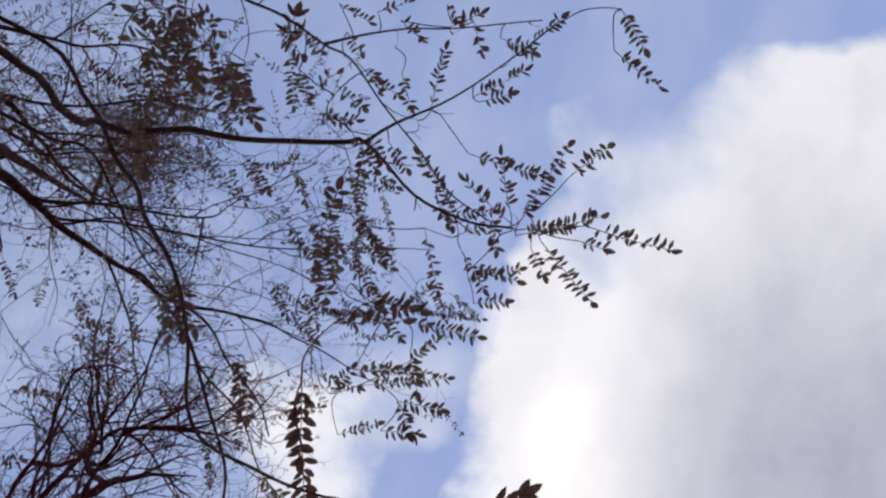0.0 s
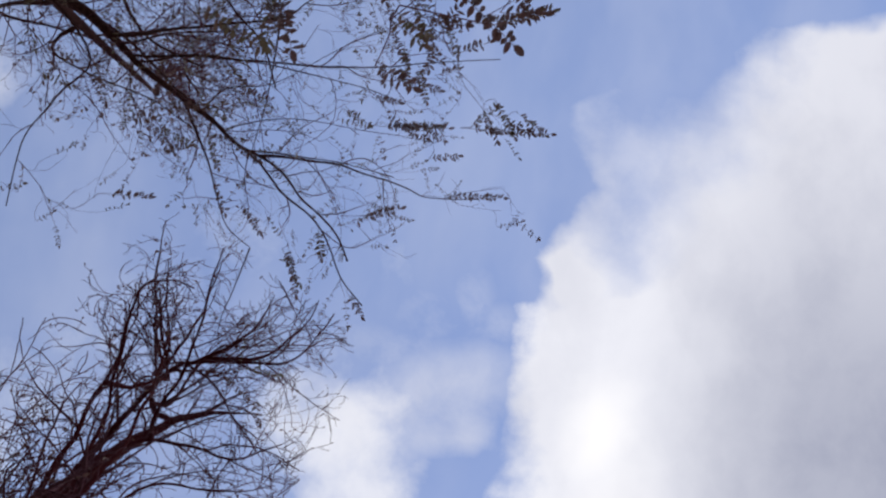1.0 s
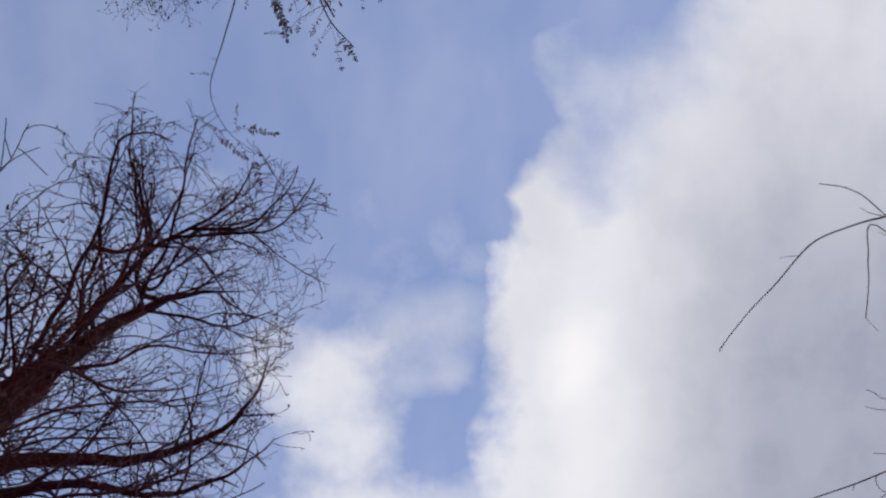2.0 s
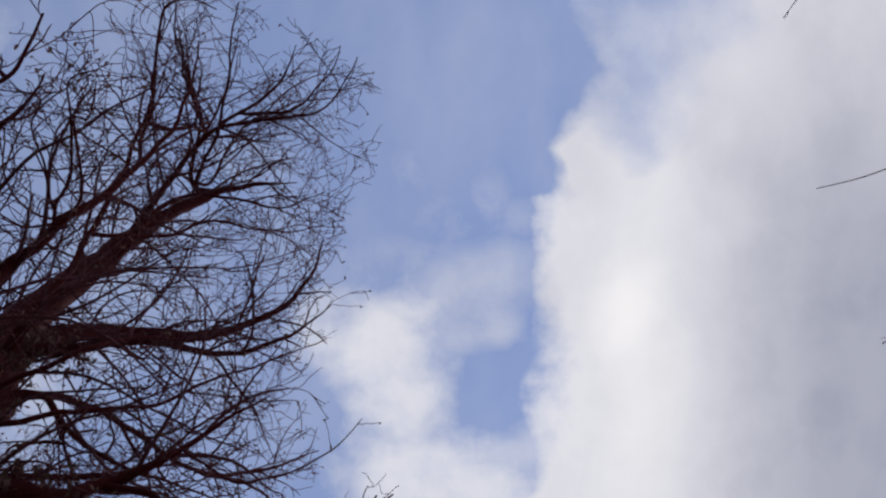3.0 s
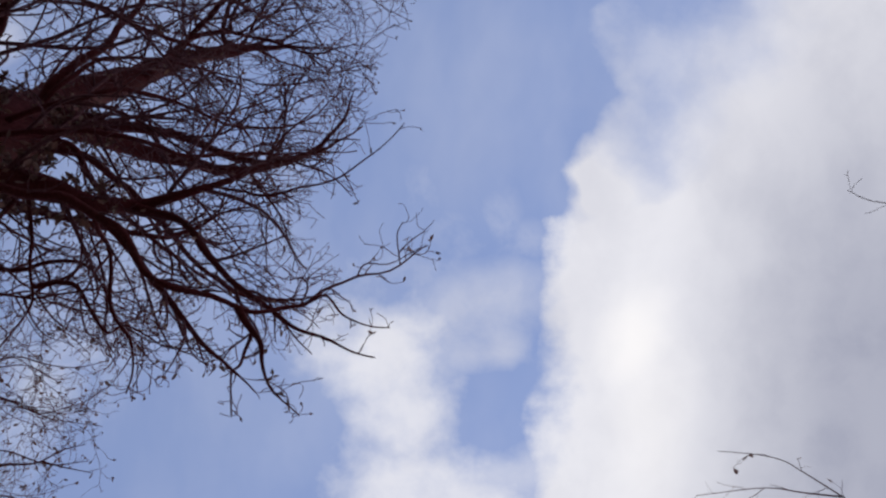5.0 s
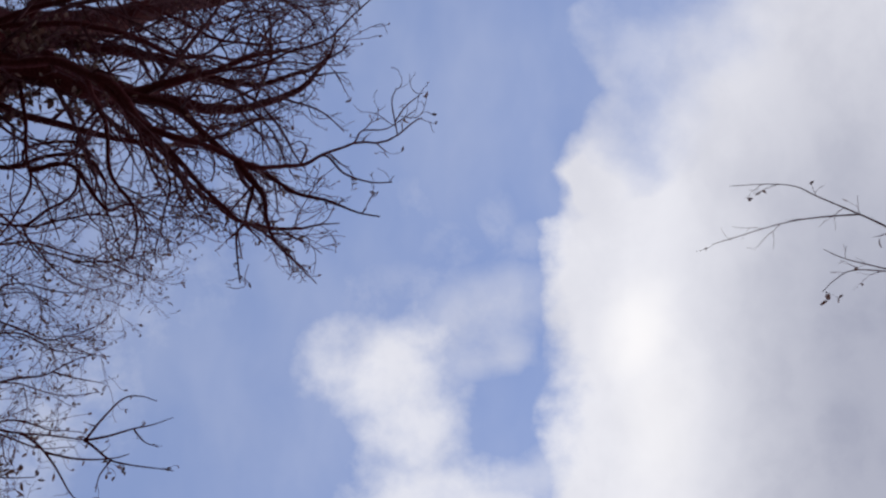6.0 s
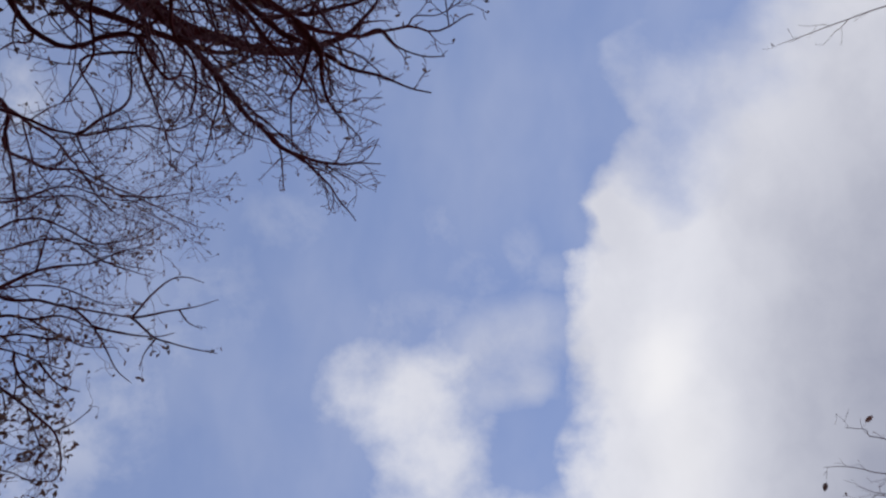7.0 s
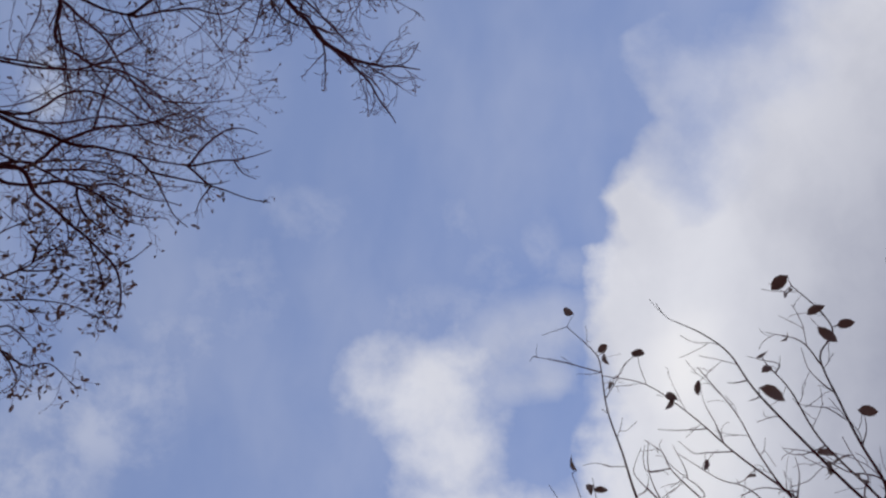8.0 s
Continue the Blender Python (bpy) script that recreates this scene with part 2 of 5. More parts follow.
# ---- growing things ----
def smooth_line(points, per=5):
    """A rounded line through a few points (Catmull-Rom)."""
    p = [Vector(q) for q in points]
    p = [p[0] * 2 - p[1]] + p + [p[-1] * 2 - p[-2]]
    out = []
    for i in range(1, len(p) - 2):
        for k in range(per):
            t = k / per
            out.append(0.5 * (2 * p[i] + (p[i + 1] - p[i - 1]) * t + (2 * p[i - 1] - 5 * p[i] + 4 * p[i + 1] - p[i + 2]) * t * t
                              + (3 * p[i] - p[i - 1] - 3 * p[i + 1] + p[i + 2]) * t ** 3))
    return out + [p[-2]]


class Soup:
    """Many tubes and blades gathered into one mesh."""

    def __init__(self):
        self.verts, self.faces = [], []

    def tube(self, line, radii, sides):
        side = None
        first = len(self.verts)
        for i, p in enumerate(line):
            d = (line[min(i + 1, len(line) - 1)] - line[max(i - 1, 0)]).normalized()
            if side is None:
                side = d.orthogonal().normalized()
            side = (side - d * side.dot(d)).normalized()
            other = d.cross(side)
            for k in range(sides):
                a = 2 * math.pi * k / sides
                self.verts.append(p + (side * math.cos(a) + other * math.sin(a)) * radii[i])
        for i in range(len(line) - 1):
            for k in range(sides):
                a, b = first + i * sides + k, first + i * sides + (k + 1) % sides
                self.faces.append((a, b, b + sides, a + sides))
        self.verts.append(line[-1] + (line[-1] - line[-2]).normalized() * radii[-1])
        for k in range(sides):
            a = first + (len(line) - 1) * sides
            self.faces.append((a + k, a + (k + 1) % sides, len(self.verts) - 1))

    def blade(self, base, along, across, length, width, curl):
        """A pointed oval leaf blade, folded along its rib and curled towards its tip."""
        up = along.cross(across).normalized()
        first = len(self.verts)
        rib, left, right = [], [], []
        for t, w in ((0.0, 0.0), (0.22, 0.8), (0.5, 1.0), (0.78, 0.7), (1.0, 0.0)):
            c = base + along * (t * length) + up * (curl * t * t * length)
            rib.append(c)
            left.append(c + across * (w * width / 2) + up * (0.18 * w * width))
            right.append(c - across * (w * width / 2) + up * (0.18 * w * width))
        self.verts += rib + left[1:4] + right[1:4]
        f = first
        for edge, turn in ((5, 1), (8, -1)):
            for q in ((f, f + 1, f + edge), (f + 1, f + 2, f + edge + 1, f + edge), (f + 2, f + 3, f + edge + 2, f + edge + 1), (f + 3, f + 4, f + edge + 2)):
                self.faces.append(q[::turn])

    def mesh(self, name, *materials, smooth=True):
        me = bpy.data.meshes.new(name)
        me.from_pydata(self.verts, [], self.faces)
        if smooth:
            me.polygons.foreach_set("use_smooth", [True] * len(me.polygons))
        for m in materials:
            me.materials.append(m)
        return me


def part(name, soup, mat, parent, label="", kind="", smooth=True):
    ob = new(name, soup.mesh(name, mat, smooth=smooth))
    ob.parent = parent
    ob.matrix_parent_inverse = parent.matrix_world.inverted()
    return tagged(ob, label, kind=kind)


def thing(name, at, label, category, group=""):
    ob = new(name)
    ob.location = at
    ob.empty_display_size = 0.3
    bpy.context.view_layer.update()
    return tagged(ob, label, category, group)


class Crown:
    """The space that a tree's twigs fill: a few ovals with an uneven skin."""

    def __init__(self, *ovals, rough=0.22):
        self.ovals, self.rough = ovals, rough

    def holds(self, p):
        n = 1 + self.rough * noise.noise(p * 1.1)
        return any((abs(p.x - x) / a) ** 2.5 + (abs(p.y - y) / b) ** 2.5 + (abs(p.z - z) / c) ** 2.5 < n * n for x, y, z, a, b, c in self.ovals)


def wander(rng, start, way, length, steps, loose, rise, crown):
    """A crooked shoot from start, that drifts upwards and stops at the crown's skin."""
    line, p, d = [start.copy()], start.copy(), way.normalized()
    bow = Vector((rng.gauss(0, 1), rng.gauss(0, 1), rng.gauss(0, 0.6))) * loose * 0.6
    curl = Vector((0, 0, 0))
    for i in range(steps):
        curl = curl * 0.6 + Vector((rng.gauss(0, 1), rng.gauss(0, 1), rng.gauss(0, 1))) * 0.6
        d = d + bow / steps + curl * (loose / math.sqrt(steps)) + Vector((0, 0, rise / steps))
        d.normalize()
        p = p + d * (length / steps)
        if crown and not crown.holds(p):
            break
        line.append(p)
    return line


class Style:
    def __init__(self, lengths, gaps, loose, rise, thin, angle, sides=(5, 4, 3), bare=0.2, taper=1.15):
        self.taper = taper
        self.lengths, self.gaps, self.loose, self.rise, self.thin, self.angle, self.sides, self.bare = lengths, gaps, loose, rise, thin, angle, sides, bare


def sprout(rng, soup, line, r0, r1, level, style, crown, tips):
    """Side shoots along a branch, and theirs in turn."""
    if level >= len(style.lengths):
        return
    lengths = [(line[i + 1] - line[i]).length for i in range(len(line) - 1)]
    total = sum(lengths)
    at = total * style.bare * rng.uniform(0.6, 1.2) if level else total * style.bare
    turn = rng.uniform(0, 6.28)
    while at < total:
        i, rest = 0, at
        while i < len(lengths) - 1 and rest > lengths[i]:
            rest -= lengths[i]
            i += 1
        f = at / total
        p = line[i].lerp(line[i + 1], min(rest / max(lengths[i], 1e-6), 1))
        d = (line[i + 1] - line[i]).normalized()
        side = d.orthogonal().normalized()
        turn += 2.4 + rng.gauss(0, 0.5)
        out = side * math.cos(turn) + d.cross(side) * math.sin(turn)
        a = radians(style.angle) * rng.uniform(0.6, 1.35)
        way = d * math.cos(a) + out * math.sin(a)
        long = style.lengths[level] * rng.uniform(0.45, 1.25) * (1.1 - 0.5 * f)
        steps = (13, 9, 6, 4)[level]
        free = level == 0 and crown and not crown.holds(p)
        child = wander(rng, p, way, long * (0.2 if free else 1), steps, style.loose * (1 + 0.25 * level), style.rise, None if free else crown)
        if len(child) > 2:
            here = r0 + (r1 - r0) * f
            c0 = max(min(here * 0.6, style.thin * (2.5, 1.45, 0.9, 0.7)[level + 3 - max(3, len(style.lengths))]), style.thin * 0.55)
            c1 = max(c0 * 0.35, style.thin * 0.5)
            radii = [c0 + (c1 - c0) * k / (len(child) - 1) for k in range(len(child))]
            soup.tube(child, radii, style.sides[min(level, len(style.sides) - 1)])
            sprout(rng, soup, child, c0, c1, level + 1, style, None if free else crown, tips)
            tips.append((child[-1], (child[-1] - child[-2]).normalized(), level))
        at += style.gaps[level] * rng.uniform(0.5, 1.5)


class Tree:
    """A tree with its trunk, limbs and the twigs on each limb."""

    def __init__(self, name, seed, label, category, trunk, r0, r1, style, crown, bark, thin_bark, group="", slim=1.0):
        self.slim = slim
        self.rng, self.style, self.crown, self.bark, self.thin_bark, self.tips, self.lines = random.Random(seed), style, crown, bark, thin_bark, [], []
        self.trunk_line = smooth_line(trunk, 6)
        self.top = thing(name, trunk[0], label, category, group)
        n = len(self.trunk_line)
        soup = Soup()
        radii = [(r0 + (r1 - r0) * i / (n - 1)) * (1 + 0.45 * math.exp(-i / 2.0)) * (1 + 0.06 * noise.noise(Vector((i * 0.7, seed, 0)))) for i in range(n)]
        soup.tube(self.trunk_line, radii, 12)
        part("trunk", soup, bark, self.top)

    def limb(self, r0, r1, *points, joined=True, twigs=True, style=None):
        """One limb through its bends; it springs from the trunk unless it forks off another limb."""
        first = Vector(points[0])
        r0, r1 = r0 * self.slim, r1 * self.slim
        if joined:
            low = min(self.trunk_line, key=lambda q: (q - first).length + 2.0 * max(0, q.z - first.z + 0.3))
            points = (low, low.lerp(first, 0.55) + Vector((0, 0, -0.1)), *points)
        elif self.lines:
            fork = min(self.lines, key=lambda q: (q - first).length)
            points = (fork, *points[1:]) if (fork - first).length < 0.25 else (fork, *points)
        line = smooth_line(points, 5)
        line = [line[0]] + [p + Vector((noise.noise(p * 3.1), noise.noise(p * 3.1 + Vector((9, 0, 0))), noise.noise(p * 3.1 + Vector((0, 9, 0))))) * 0.05 * min(1, r0 / 0.03)
                for p in line[1:]]
        self.lines += line
        n = len(line)
        radii = [(r1 + (r0 - r1) * (1 - i / (n - 1)) ** self.style.taper) * (1 + 0.1 * noise.noise(line[i] * 4)) for i in range(n)]
        soup = Soup()
        soup.tube(line, radii, 8 if r0 > 0.04 else 5)
        ob = part("limb", soup, self.bark, self.top)
        if twigs:
            fine, style = Soup(), style or self.style
            sprout(self.rng, fine, line, r0, r1, 0, style, self.crown, self.tips)
            if fine.verts:
                part("spray", fine, self.thin_bark, ob, kind="stuff")
        return line

    def clothe(self, line, around, style, sides=1):
        """Short shoots with clinging leaves all over a stretch of trunk or limb, rooted on its skin."""
        fine, tips = Soup(), []
        for k in range(sides):
            turn = 6.283 * (k + self.rng.random()) / sides
            out = Vector((math.cos(turn), math.sin(turn), 0)) * around
            sprout(self.rng, fine, [p + out for p in line], 0.2, 0.1, 0, style, None, tips)
        part("spray", fine, self.thin_bark, self.top, kind="stuff")
        return tips


# ---- trees ----
OAK = Style((2.1, 1.05, 0.5), (0.40, 0.29, 0.19), 0.5, 0.6, 0.0084, 45)
THICKET = Style((1.8, 0.95, 0.5), (0.33, 0.25, 0.17), 0.5, 0.6, 0.0082, 45)
LONG = Style((1.0, 0.45, 0.2), (0.24, 0.17, 0.12), 0.55, 0.4, 0.0064, 45)
AIRY = Style((1.5, 0.75, 0.36), (0.34, 0.25, 0.16), 0.5, 0.35, 0.0048, 46)
LOCUST = Style((0.8, 0.4, 0.2), (0.26, 0.19, 0.13), 0.5, 0.1, 0.0018, 50, taper=2.0)
EDGE_TWIGS = Style((0.75, 0.32, 0.16), (0.2, 0.14, 0.11), 0.5, 0.5, 0.006, 45)
FINE = Style((0.16, 0.07), (0.16, 0.09), 0.4, 0.0, 0.001, 45, bare=0.35)
DENSE = Style((0.8, 0.4, 0.2), (0.13, 0.1, 0.07), 0.6, 0.1, 0.0025, 55)
WHIP = Style((0.17, 0.08), (0.11, 0.08), 0.35, 0.3, 0.0015, 45, bare=0.35)
TWIGGY = Style((0.35, 0.15), (0.26, 0.18), 0.6, 0.2, 0.0035, 48)
TUFT = Style((0.6, 0.3, 0.16), (0.17, 0.13, 0.1), 0.6, 0.2, 0.003, 50)
HIGH = Style((1.0, 0.55, 0.28), (0.13, 0.12, 0.1), 0.55, 0.3, 0.0042, 52)
LEAFY = Style((0.4, 0.2), (0.05, 0.09), 0.6, 0.3, 0.004, 60, bare=0.0)
ARM = Style((0.45, 0.22), (0.26, 0.17), 0.5, 0.4, 0.005, 45)
SHOOTS = Style((0.36, 0.2), (0.1, 0.09), 0.7, 0.3, 0.0045, 65, bare=0.0)
SPARSE = Style((0.14,), (0.5,), 0.35, 0.3, 0.0015, 45, bare=0.2)

oak = Tree("tree", 3, "large bare broad tree with dark reddish-brown bark", "tree",
           ((-5.6, 6.2, -0.1), (-5.25, 6.07, 3.0), (-4.78, 5.85, 6.0), (-4.47, 5.72, 7.0), (-4.3, 5.6, 7.7), (-4.25, 5.48, 8.3)), 0.56, 0.42,
           OAK, Crown((-5.2, 4.9, 10.2, 3.9, 3.1, 4.4), (-2.7, 2.7, 11.6, 1.9, 1.5, 1.8), (-3.2, 2.0, 10.6, 0.9, 1.0, 1.2), (-2.4, 5.9, 7.6, 1.5, 1.6, 2.0), (-2.6, 6.6, 10.0, 1.3, 1.5, 2.0), (-0.8, 6.3, 7.4, 0.6, 0.5, 0.6), (-2.9, 3.1, 7.6, 1.1, 1.0, 0.9), (-2.7, 3.0, 13.2, 1.5, 1.6, 1.5)),
           BARK, BARK_THIN, "bare trees along the path")
leader = oak.limb(0.43, 0.008, (-4.28, 5.56, 8.00), (-4.30, 5.30, 8.70), (-4.42, 5.02, 9.40), (-4.30, 4.55, 10.60), (-4.02, 4.08, 11.60), (-3.66, 3.68, 12.60), (-3.10, 3.43, 13.20), (-2.30, 3.36, 13.40))
oak.limb(0.085, 0.007, (-3.66, 4.71, 6.90), (-3.51, 4.43, 7.20), (-3.33, 4.21, 7.35), (-3.04, 3.89, 7.55), (-2.85, 3.65, 7.90), (-2.65, 3.24, 8.40), (-2.52, 2.89, 8.80), (-2.52, 2.42, 9.20), (-2.53, 1.96, 9.50))
oak.limb(0.05, 0.008, (-3.83, 4.41, 9.20), (-3.81, 3.86, 9.80), (-3.72, 3.35, 10.20), (-3.63, 2.75, 10.60), (-3.40, 2.33, 10.40), (-3.13, 1.53, 10.00), (-2.86, 1.39, 10.00), (-2.61, 1.41, 10.20))
oak.limb(0.07, 0.008, (-3.96, 5.29, 7.00), (-3.93, 4.85, 7.40), (-3.85, 4.53, 7.60), (-3.59, 4.01, 7.40), (-3.32, 3.50, 7.10), (-3.16, 3.15, 6.90), (-3.18, 2.95, 6.80), (-2.99, 2.83, 6.70), (-2.78, 2.66, 6.60), (-2.64, 2.43, 6.60))
oak.limb(0.03, 0.006, (-3.58, 6.37, 6.80), (-3.30, 6.03, 7.00), (-3.24, 6.37, 7.00), (-3.17, 6.72, 7.00), (-3.23, 6.94, 7.00), (-3.44, 7.17, 7.00), style=ARM)
low_limb_two = oak.limb(0.06, 0.007, (-4.26, 5.88, 7.50), (-3.75, 6.12, 7.80), (-2.99, 6.34, 8.40), (-2.68, 6.27, 8.80), (-2.45, 6.07, 9.20), (-1.97, 5.89, 9.80), style=LONG)
side_limb = oak.limb(0.14, 0.008, (-4.30, 5.52, 8.10), (-4.20, 5.36, 8.60), (-3.80, 5.23, 9.00), (-3.25, 5.28, 9.60), (-2.41, 5.49, 10.00), (-1.73, 5.31, 10.20), (-1.24, 4.94, 10.40))
low_limb = oak.limb(0.165, 0.008, (-3.90, 5.85, 6.70), (-3.40, 5.93, 6.93), (-2.98, 6.03, 7.15), (-2.69, 6.08, 7.50), (-2.30, 5.93, 7.65), (-1.90, 5.72, 7.95), (-1.50, 5.50, 8.30))
oak.limb(0.05, 0.006, (-3.59, 5.95, 6.80), (-3.21, 5.98, 6.60), (-2.75, 6.04, 6.50), (-2.31, 6.20, 6.40), (-2.03, 6.47, 6.30), (-1.83, 6.57, 6.30), (-1.51, 6.70, 6.60), (-1.18, 6.73, 6.90), (-0.99, 6.56, 7.20), (-0.55, 6.45, 7.60), (-0.28, 6.24, 7.80), style=ARM)
oak.limb(0.055, 0.008, (-3.63, 5.66, 8.60), (-3.43, 5.89, 9.00), (-3.04, 6.51, 9.60), (-2.73, 6.92, 10.00), (-2.38, 7.16, 10.40), (-2.04, 7.51, 10.70), (-1.82, 7.88, 11.00), style=LONG)
oak.limb(0.06, 0.008, (-4.00, 5.51, 8.00), (-3.67, 5.54, 8.30), (-3.41, 5.95, 8.40), (-3.02, 6.40, 8.70), (-2.70, 6.76, 9.20), (-2.23, 7.18, 9.60), style=LONG)
oak.limb(0.035, 0.006, (-3.71, 6.64, 7.40), (-3.11, 6.56, 7.40), (-2.77, 6.75, 7.30), (-2.71, 7.09, 7.20), style=ARM)
oak.limb(0.03, 0.007, (-3.72, 4.60, 9.00), (-3.40, 4.48, 9.50), (-3.01, 4.46, 10.00), (-2.39, 4.50, 10.50), (-1.69, 4.30, 11.00))
oak.limb(0.035, 0.007, (-3.17, 5.08, 8.00), (-2.86, 5.02, 8.60), (-2.41, 5.17, 9.30), (-1.90, 4.99, 10.00), (-1.53, 4.45, 10.60))
oak.limb(0.035, 0.007, (-2.94, 5.47, 7.60), (-2.51, 5.57, 8.20), (-2.17, 5.48, 8.80), (-1.66, 5.40, 9.40), (-1.24, 5.28, 10.00))
oak.limb(0.035, 0.008, (-3.63, 2.75, 10.60), (-3.34, 2.76, 10.90), (-3.17, 2.58, 11.20), (-3.28, 1.89, 11.00), (-3.38, 1.40, 11.00), joined=False)
oak.limb(0.025, 0.007, (-3.16, 3.15, 6.90), (-3.05, 3.08, 6.95), (-2.98, 2.98, 7.00), (-2.92, 2.88, 7.00), (-2.87, 2.75, 7.00), joined=False, style=LONG)
oak.limb(0.02, 0.006, (-2.99, 2.83, 6.70), (-3.08, 2.71, 6.70), (-3.15, 2.60, 6.70), joined=False, style=LONG)
oak.limb(0.016, 0.006, (-3.18, 2.95, 6.80), (-3.28, 2.86, 6.80), (-3.32, 2.77, 6.80), joined=False, style=LONG)
oak.limb(0.017, 0.005, (-3.03, 3.92, 7.45), (-2.99, 3.73, 7.35), (-2.90, 3.63, 7.30), (-2.78, 3.48, 7.20), (-2.70, 3.18, 7.05), (-2.67, 3.02, 7.00), (-2.69, 2.85, 7.00), (-2.63, 2.76, 7.00), (-2.50, 2.70, 7.05), joined=False, style=LONG)
oak.limb(0.016, 0.005, (-2.95, 3.89, 7.50), (-2.84, 3.73, 7.40), (-2.75, 3.51, 7.30), (-2.68, 3.30, 7.10), (-2.65, 3.08, 7.00), (-2.55, 3.09, 7.00), (-2.51, 2.98, 7.00), (-2.51, 2.80, 7.05), joined=False, style=LONG)
oak.limb(0.012, 0.005, (-3.01, 3.84, 7.40), (-3.00, 3.67, 7.30), (-2.98, 3.43, 7.20), (-3.00, 3.22, 7.10), (-3.00, 3.09, 7.10), (-2.90, 2.96, 7.10), (-2.76, 2.85, 7.10), joined=False, style=LONG)
oak.limb(0.012, 0.005, (-3.05, 3.92, 7.45), (-3.12, 3.80, 7.30), (-3.22, 3.67, 7.20), (-3.24, 3.46, 7.10), (-3.16, 3.23, 7.00), (-3.14, 3.15, 6.95), joined=False, style=LONG)
oak.limb(0.012, 0.005, (-3.07, 3.94, 7.45), (-3.20, 3.91, 7.30), (-3.28, 3.85, 7.20), (-3.39, 3.78, 7.10), (-3.54, 3.87, 7.10), (-3.68, 4.02, 7.10), joined=False, style=LONG)
oak.limb(0.028, 0.006, (-2.76, 3.56, 8.15), (-2.79, 3.36, 8.40), (-2.87, 3.08, 8.80), (-2.86, 2.76, 9.00), (-2.93, 2.42, 9.20), (-2.93, 2.10, 9.30), (-2.92, 1.83, 9.40), (-2.93, 1.31, 9.50), joined=False, style=LONG)
oak.limb(0.03, 0.007, (-3.18, 2.72, 11.60), (-3.36, 2.25, 11.60), (-3.46, 1.91, 11.70), (-3.57, 1.59, 11.70), (-3.67, 1.08, 11.80), (-3.67, 0.57, 11.90), joined=False, style=LONG)
oak.limb(0.012, 0.005, (-2.88, 3.13, 8.75), (-3.02, 2.90, 8.80), (-3.12, 2.67, 8.80), (-3.22, 2.56, 8.80), (-3.33, 2.33, 8.80), joined=False, style=LONG)
oak.limb(0.012, 0.004, (-1.52, 5.92, 7.20), (-1.22, 5.83, 7.10), (-0.95, 5.75, 7.10), (-0.71, 5.59, 7.00), (-0.58, 5.46, 7.00), (-0.47, 5.32, 7.00), joined=False, style=ARM)
oak.limb(0.02, 0.006, (-2.49, 6.41, 6.70), (-2.39, 6.79, 6.60), (-2.26, 6.98, 6.60), (-2.24, 7.18, 6.60), (-2.27, 7.35, 6.60), joined=False, style=LONG)
oak.limb(0.02, 0.006, (-1.51, 6.70, 6.60), (-1.42, 6.85, 6.60), (-1.50, 7.13, 6.70), (-1.61, 7.25, 6.80), (-1.61, 7.56, 6.90), joined=False, style=LONG)
oak.limb(0.022, 0.006, (-3.19, 6.72, 7.00), (-2.89, 6.68, 7.00), (-2.73, 6.86, 7.00), (-2.59, 7.01, 7.00), (-2.49, 6.96, 7.10), (-2.22, 7.12, 7.10), joined=False, style=LONG)
oak.limb(0.007, 0.004, (-0.54, 6.30, 7.55), (-0.51, 6.17, 7.50), (-0.47, 6.05, 7.50), joined=False, style=ARM)
oak.limb(0.007, 0.004, (-0.54, 6.30, 7.55), (-0.40, 6.20, 7.50), (-0.29, 6.11, 7.50), joined=False, style=ARM)
oak.limb(0.008, 0.004, (-0.93, 6.37, 7.40), (-0.75, 6.41, 7.40), (-0.55, 6.39, 7.40), (-0.32, 6.25, 7.40), joined=False, style=ARM)
oak.limb(0.012, 0.005, (-1.21, 6.58, 7.00), (-0.98, 6.64, 7.00), (-0.85, 6.78, 7.00), (-0.67, 6.84, 7.00), (-0.48, 6.84, 7.00), joined=False, style=ARM)
oak.limb(0.17, 0.008, (-4.35, 5.55, 8.10), (-4.50, 5.36, 9.00), (-4.50, 5.26, 9.80), (-4.00, 5.39, 10.80), (-3.14, 5.52, 11.40), (-2.27, 5.27, 11.80), (-1.80, 4.76, 12.00), (-1.65, 4.19, 12.20), joined=False)
oak.limb(0.06, 0.008, (-4.30, 4.28, 11.60), (-3.82, 3.28, 12.20), (-3.26, 2.61, 12.40), (-2.29, 2.45, 12.30), (-1.63, 2.28, 12.20), (-1.15, 1.56, 12.20), joined=False, style=THICKET)
oak.limb(0.07, 0.008, (-4.57, 4.76, 10.50), (-3.99, 4.28, 10.90), (-3.71, 3.74, 11.40), (-3.19, 3.58, 11.80), (-2.26, 3.76, 12.00), (-1.63, 3.52, 12.20), joined=False, style=THICKET)
oak.limb(0.035, 0.008, (-2.73, 6.92, 10.00), (-2.41, 7.12, 10.50), (-1.87, 7.14, 11.00), (-1.55, 7.09, 11.30), joined=False)
oak.limb(0.035, 0.008, (-3.41, 3.29, 12.00), (-3.10, 2.59, 12.00), (-2.98, 1.87, 12.00), (-2.94, 1.23, 12.00), (-2.84, 0.87, 12.00), joined=False, style=THICKET)
oak.limb(0.03, 0.007, (-3.10, 2.59, 12.00), (-2.44, 2.13, 12.10), (-2.15, 1.70, 12.10), (-2.05, 1.42, 12.10), joined=False, style=THICKET)
oak.limb(0.03, 0.007, (-2.81, 2.60, 12.10), (-2.13, 2.34, 12.20), (-1.67, 1.93, 12.20), (-1.42, 1.43, 12.20), joined=False, style=THICKET)
